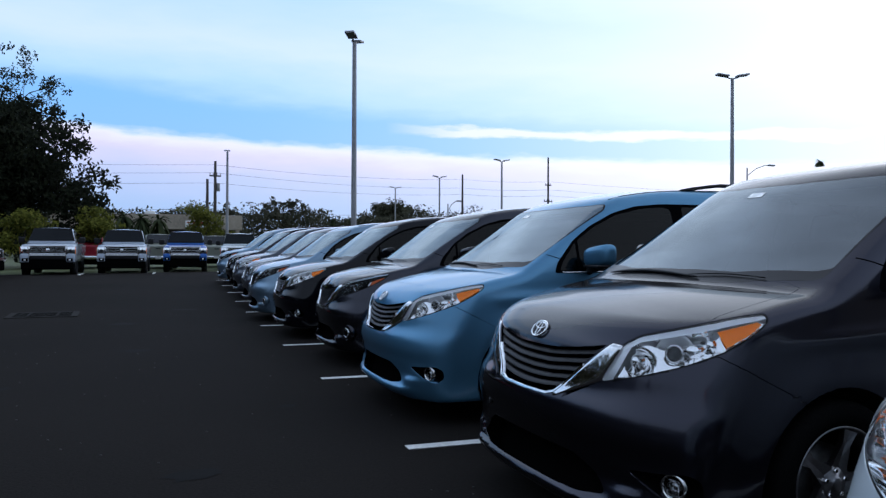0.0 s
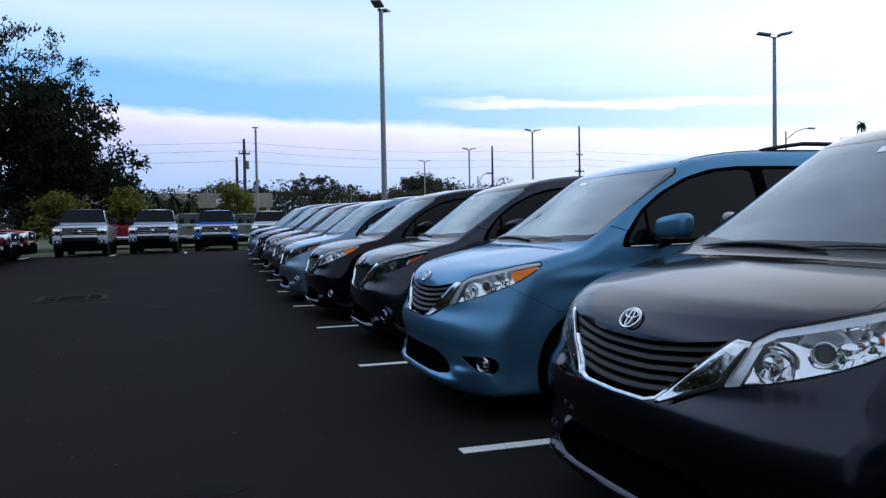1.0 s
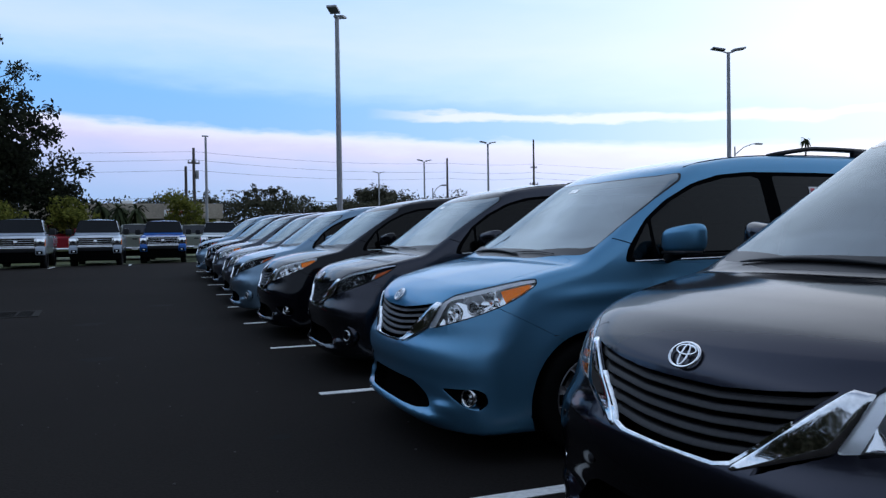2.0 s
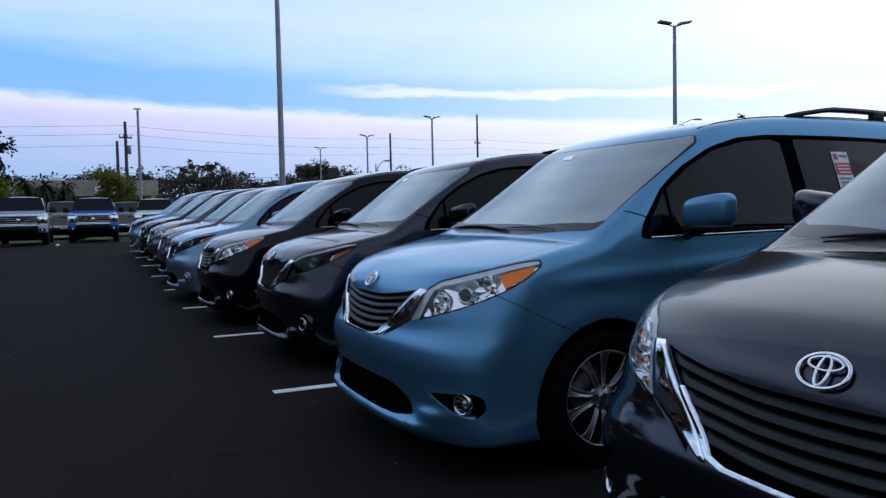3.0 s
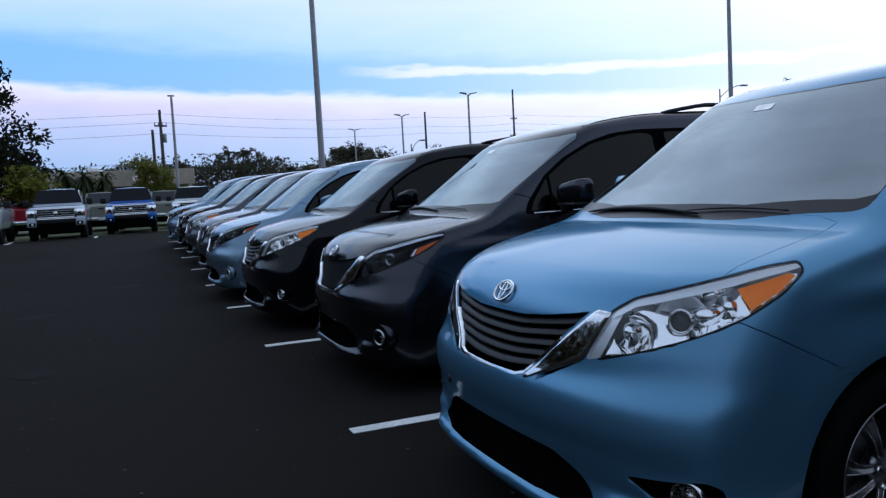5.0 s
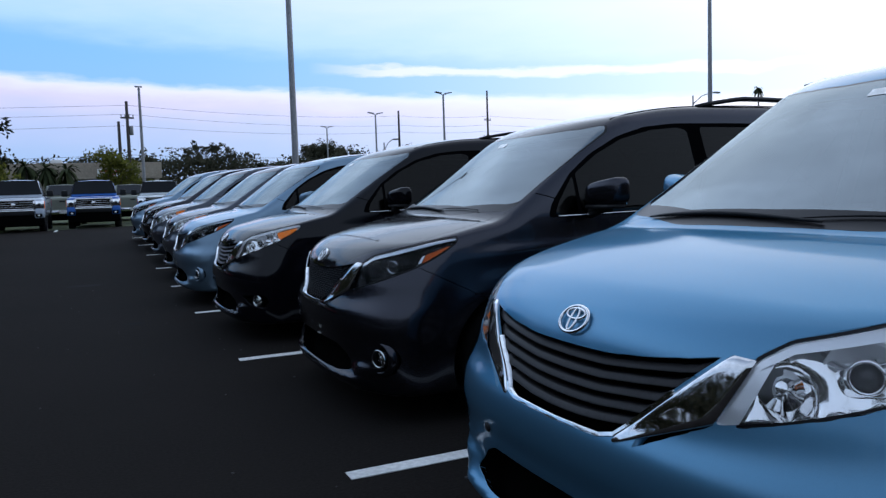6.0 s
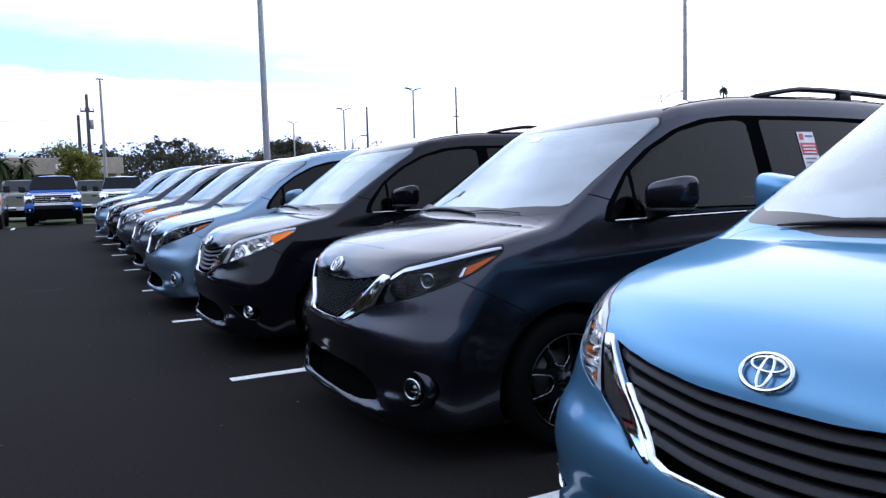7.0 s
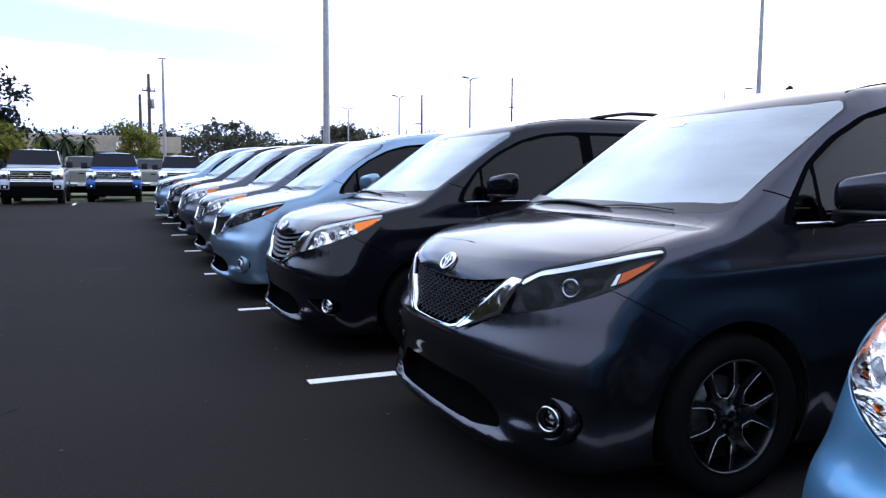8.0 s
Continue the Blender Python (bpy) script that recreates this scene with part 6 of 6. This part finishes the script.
def pickup(m, colour, label, kind="pickup"):
    """A full-size pickup, or a sport utility car, nose towards minus x."""
    t = thing("pickup_truck" if kind == "pickup" else "sport_utility_car", m, label, "pickup truck" if kind == "pickup" else "car", "row of pickups" if kind == "pickup" else "parked cars")
    col = PAINT[colour]
    L = 5.8 if kind == "pickup" else 4.7
    hw = 0.985 if kind == "pickup" else 0.93
    top = 1.92 if kind == "pickup" else 1.75
    hood = 1.22 if kind == "pickup" else 1.08
    rows = [section(0.10, hw - 0.12, 0.55, hood - 0.12), section(0.16, hw - 0.05, 0.5, hood - 0.05), section(0.5, hw, 0.48, hood), section(1.2, hw, 0.48, hood + 0.05), section(1.55, hw, 0.48, hood + 0.06)]
    if kind == "pickup":
        rows += [section(3.6, hw, 0.48, hood + 0.04), section(L - 0.1, hw, 0.5, hood + 0.04), section(L, hw - 0.03, 0.55, hood)]
    else:
        rows += [section(3.6, hw, 0.4, hood + 0.06), section(L - 0.1, hw - 0.02, 0.45, hood + 0.06), section(L, hw - 0.08, 0.5, hood)]
    part("body", blade(rows), [col], t)
    ce = 3.75 if kind == "pickup" else L - 0.1
    cab = [section(1.35, hw - 0.10, hood - 0.05, hood + 0.06, 0.02, 0), section(2.05, hw - 0.22, hood - 0.05, top - 0.06, 0.03, -0.1, 0.1), section(2.5, hw - 0.24, hood - 0.05, top, 0.03, -0.12, 0.1), section(ce - 0.45, hw - 0.24, hood - 0.05, top - 0.01, 0.03, -0.12, 0.1), section(ce, hw - 0.18, hood - 0.05, hood + 0.15, 0.02, -0.06)]
    part("cab", blade(cab), [col], t)
    # glass
    ws = bmesh.new()
    a, b = hw - 0.13, hw - 0.275
    wl = [((1.44, -a), hood + 0.12), ((1.40, 0.0), hood + 0.12), ((1.44, a), hood + 0.12), ((2.02, b), top - 0.055), ((1.98, 0.0), top - 0.04), ((2.02, -b), top - 0.055)]
    ws.faces.new([ws.verts.new((x, y, z)) for (x, y), z in wl])
    bmesh.ops.triangulate(ws, faces=ws.faces[:])
    bmesh.ops.translate(ws, vec=(-0.012, 0, 0.028), verts=ws.verts)
    part("windscreen", ws, TRUCK_GLASS, t, "dark windscreen", smooth=False)
    for sg in (-1, 1):
        for x0, x1, x2, x3 in ((1.72, 2.12, 2.62, 2.62), (2.72, 2.72, ce - 0.52, ce - 0.22)):
            w = bmesh.new()
            yl, yh = sg * (hw - 0.085), sg * (hw - 0.215)
            pts = ((x0, yl, hood + 0.10), (x3, yl, hood + 0.10), (x2, yh, top - 0.10), (x1, yh, top - 0.10))
            w.faces.new([w.verts.new(q) for q in pts])
            bmesh.ops.solidify(w, geom=w.faces[:], thickness=0.02)
            part("window", w, DARKGLASS, t, "dark side window", smooth=False)
        mo = part("mirror", add_box(bmesh.new(), (1.62, min(sg * (hw + 0.02), sg * (hw + 0.25)), hood + 0.05), (1.74, max(sg * (hw + 0.02), sg * (hw + 0.25)), hood + 0.30), 0.04), [col] if kind != "pickup" else BLACK, t, "door mirror")
        part("arm", box((1.66, min(sg * (hw - 0.12), sg * (hw + 0.05)), hood + 0.08), (1.71, max(sg * (hw - 0.12), sg * (hw + 0.05)), hood + 0.12)), BLACK, mo, smooth=False)
        # headlamp with a bright bowl and an amber corner
        lo, hi = (hood - 0.40, hood - 0.10)
        y0, y1 = sg * (hw - 0.33), sg * (hw - 0.01)
        hl = part("headlight", add_box(bmesh.new(), (0.075, min(y0, y1), lo), (0.30, max(y0, y1), hi), 0.03), LAMP_CHROME, t, "bright headlight")
        part("bulb", lathe([(0.0, 0.01), (0.04, 0.008), (0.06, 0.0), (0.06, -0.02), (0, -0.02)], 16, Matrix.Translation((0.072, sg * (hw - 0.17), (lo + hi) / 2)) @ pose(0, 0, 0, 0, 0, 90)), mat_lens(), hl)
        if kind == "pickup":
            part("marker", box((0.12, min(sg * (hw - 0.02), sg * (hw + 0.004)), lo + 0.02), (0.28, max(sg * (hw - 0.02), sg * (hw + 0.004)), hi - 0.02), 0.008), AMBER, hl, smooth=False)
        part("tail_lamp", add_box(bmesh.new(), (L - 0.12, min(sg * (hw - 0.2), sg * (hw + 0.005)), hood - 0.32), (L + 0.015, max(sg * (hw - 0.2), sg * (hw + 0.005)), hood - 0.02), 0.02), TAIL, t, "red tail lamp")
        part("fog_lamp", add_box(bmesh.new(), (-0.012, min(sg * (hw - 0.24), sg * (hw - 0.14)), 0.55), (0.1, max(sg * (hw - 0.24), sg * (hw - 0.14)), 0.63), 0.03), LAMP_GREY, t)
        for hx in (1.0, L - 1.15):
            mm = pose(hx, sg * (hw - 0.14), 0.395, 0, 0, 0 if sg > 0 else 180)
            w = part("wheel", lathe([(0.24, 0.1), (0.26, 0.125), (0.36, 0.125), (0.39, 0.1), (0.395, 0.0), (0.39, -0.11), (0.26, -0.12), (0.24, -0.1)], 32, mm, True), RUBBER, t)
            part("rim", lathe([(0.245, 0.1), (0.22, 0.09), (0.16, 0.05), (0.06, 0.07), (0.0, 0.075), (0.0, 0.0), (0.24, -0.05)], 10, mm), ALLOY, w, smooth=False)
            part("arch", lathe([(0.46, -0.1), (0.46, 0.142), (0.41, 0.145), (0.40, -0.1)], 28, mm, True), BLACK, t, smooth=True)
    # front: grille in a bright frame, bars, badge, bumper
    gz0, gz1, gw = hood - 0.40, hood - 0.08, hw - 0.32
    gr = part("grille", add_box(bmesh.new(), (0.07, -gw, gz0), (0.2, gw, gz1), 0.02), VOID, t, "black grille in a chrome frame")
    fr = bmesh.new()
    for lo, hi in (((0.03, -gw - 0.03, gz1 - 0.035), (0.14, gw + 0.03, gz1 + 0.035)), ((0.03, -gw - 0.03, gz0 - 0.03), (0.14, gw + 0.03, gz0 + 0.03)), ((0.03, -gw - 0.04, gz0 - 0.03), (0.14, -gw + 0.05, gz1 + 0.03)), ((0.03, gw - 0.05, gz0 - 0.03), (0.14, gw + 0.04, gz1 + 0.03))):
        add_box(fr, lo, hi, 0.015)
    part("frame", fr, CHROME, gr, "chrome grille frame")
    for k in range(3):
        z = gz0 + (gz1 - gz0) * (k + 1) / 4
        part("bar", box((0.045, -gw, z - 0.012), (0.09, gw, z + 0.012), 0.008), CHROME if kind == "pickup" else SLAT, gr, smooth=False)
    part("badge", lathe([(0.0, 0.02), (0.07, 0.015), (0.085, 0.0), (0, 0)], 24, Matrix.Translation((0.038, 0, (gz0 + gz1) / 2)) @ pose(0, 0, 0, 0, 0, 90)), CHROME, gr)
    if kind == "pickup":
        # painted bumper corners either side of a black middle
        for sg in (-1, 1):
            y0, y1 = sg * (hw - 0.33), sg * (hw - 0.01)
            cap = part("bumper_corner", add_box(bmesh.new(), (0.0, min(y0, y1), 0.50), (0.4, max(y0, y1), gz0 + 0.0), 0.05), [col], t, "painted bumper corner")
            yf = sg * (hw - 0.19)
            part("lamp_pocket", add_box(bmesh.new(), (-0.006, yf - 0.11, 0.53), (0.1, yf + 0.11, 0.66), 0.02), VOID, cap)
        part("bumper", add_box(bmesh.new(), (0.01, -hw + 0.34, 0.60), (0.32, hw - 0.34, gz0 - 0.03), 0.04), BLACK, t, "black bumper middle")
        part("bumper_strip", add_box(bmesh.new(), (0.0, -hw + 0.3, gz0 - 0.075), (0.3, hw - 0.3, gz0 - 0.03), 0.012), CHROME, t, "bright strip under the grille")
    else:
        part("bumper", add_box(bmesh.new(), (0.0, -hw + 0.03, 0.64), (0.32, hw - 0.03, gz0 - 0.03), 0.05), [col], t)
    # valance and underbody in near-black stand in for shade beneath the car
    part("valance", add_box(bmesh.new(), (0.04, -hw + 0.04, 0.22), (0.5, hw - 0.04, 0.655), 0.05), VOID, t)
    part("underbody", box((0.4, -hw + 0.25, 0.2), (L - 0.4, hw - 0.25, 0.5), 0.03), VOID, t, smooth=False)
    if kind == "pickup":
        rw = bmesh.new()
        rw.faces.new([rw.verts.new(q) for q in ((ce + 0.01, hw - 0.28, hood + 0.17), (ce + 0.01, -hw + 0.28, hood + 0.17), (ce - 0.43, -hw + 0.36, top - 0.06), (ce - 0.43, hw - 0.36, top - 0.06))])
        bmesh.ops.translate(rw, vec=(0.03, 0, 0.03), verts=rw.verts)
        part("rear_window", rw, DARKGLASS, t, "dark rear window", smooth=False)
        part("bed", box((3.85, -hw + 0.1, hood - 0.1), (L - 0.1, hw - 0.1, hood + 0.052)), BLACK, t, smooth=False)
    part("rear_bumper", add_box(bmesh.new(), (L - 0.1, -hw + 0.04, 0.5), (L + 0.12, hw - 0.04, 0.68), 0.03), CHROME if kind == "pickup" else BLACK, t)
    part("plate", box((L + 0.121, -0.15, 0.53), (L + 0.126, 0.15, 0.67)), PLATE, t, "white number plate", smooth=False)
    part("tailgate", box((L - 0.02, -hw + 0.24, 0.72), (L + 0.012, hw - 0.24, hood - 0.03), 0.01), [col], t, smooth=False)
    part("gate_handle", box((L + 0.013, -0.12, hood - 0.16), (L + 0.03, 0.12, hood - 0.10), 0.006), BLACK, t, smooth=False)
    return t


def park(x, y, yaw, colour, label, kind="pickup"):
    """Stands a car with its nose at x, y; yaw 0 faces down the lot towards minus y."""
    pickup(pose(x, y, ground_z(x, y), 0, 0, 90 + yaw), colour, label, kind)


park(-6.15, 28.6, 2, "pearl", "silver full-size pickup with a chrome grille")
park(-3.55, 30.3, 0, "pearl", "pale silver full-size pickup with a chrome grille")
park(-0.95, 32.8, -2, "blue", "bright blue full-size pickup with a chrome grille")
park(1.8, 35.8, -4, "white", "pale silver-white pickup behind the minivans")
park(-2.25, 45.0, 180, "olive", "sage grey pickup seen from its tailgate")
park(0.95, 48.0, 180, "olive", "beige pickup seen from behind")
park(-5.75, 45.5, 176, "red", "red pickup parked beyond the grass")
for yy, cc, ll in ((21.3, "red", "dark red sport utility car at the kerb"), (23.9, "black", "black sport utility car between red ones"), (26.4, "red", "red sport utility car beside the pickups")):
    pickup(pose(-7.35, yy, ground_z(-8, yy), 0, 0, 180), cc, ll, "suv")
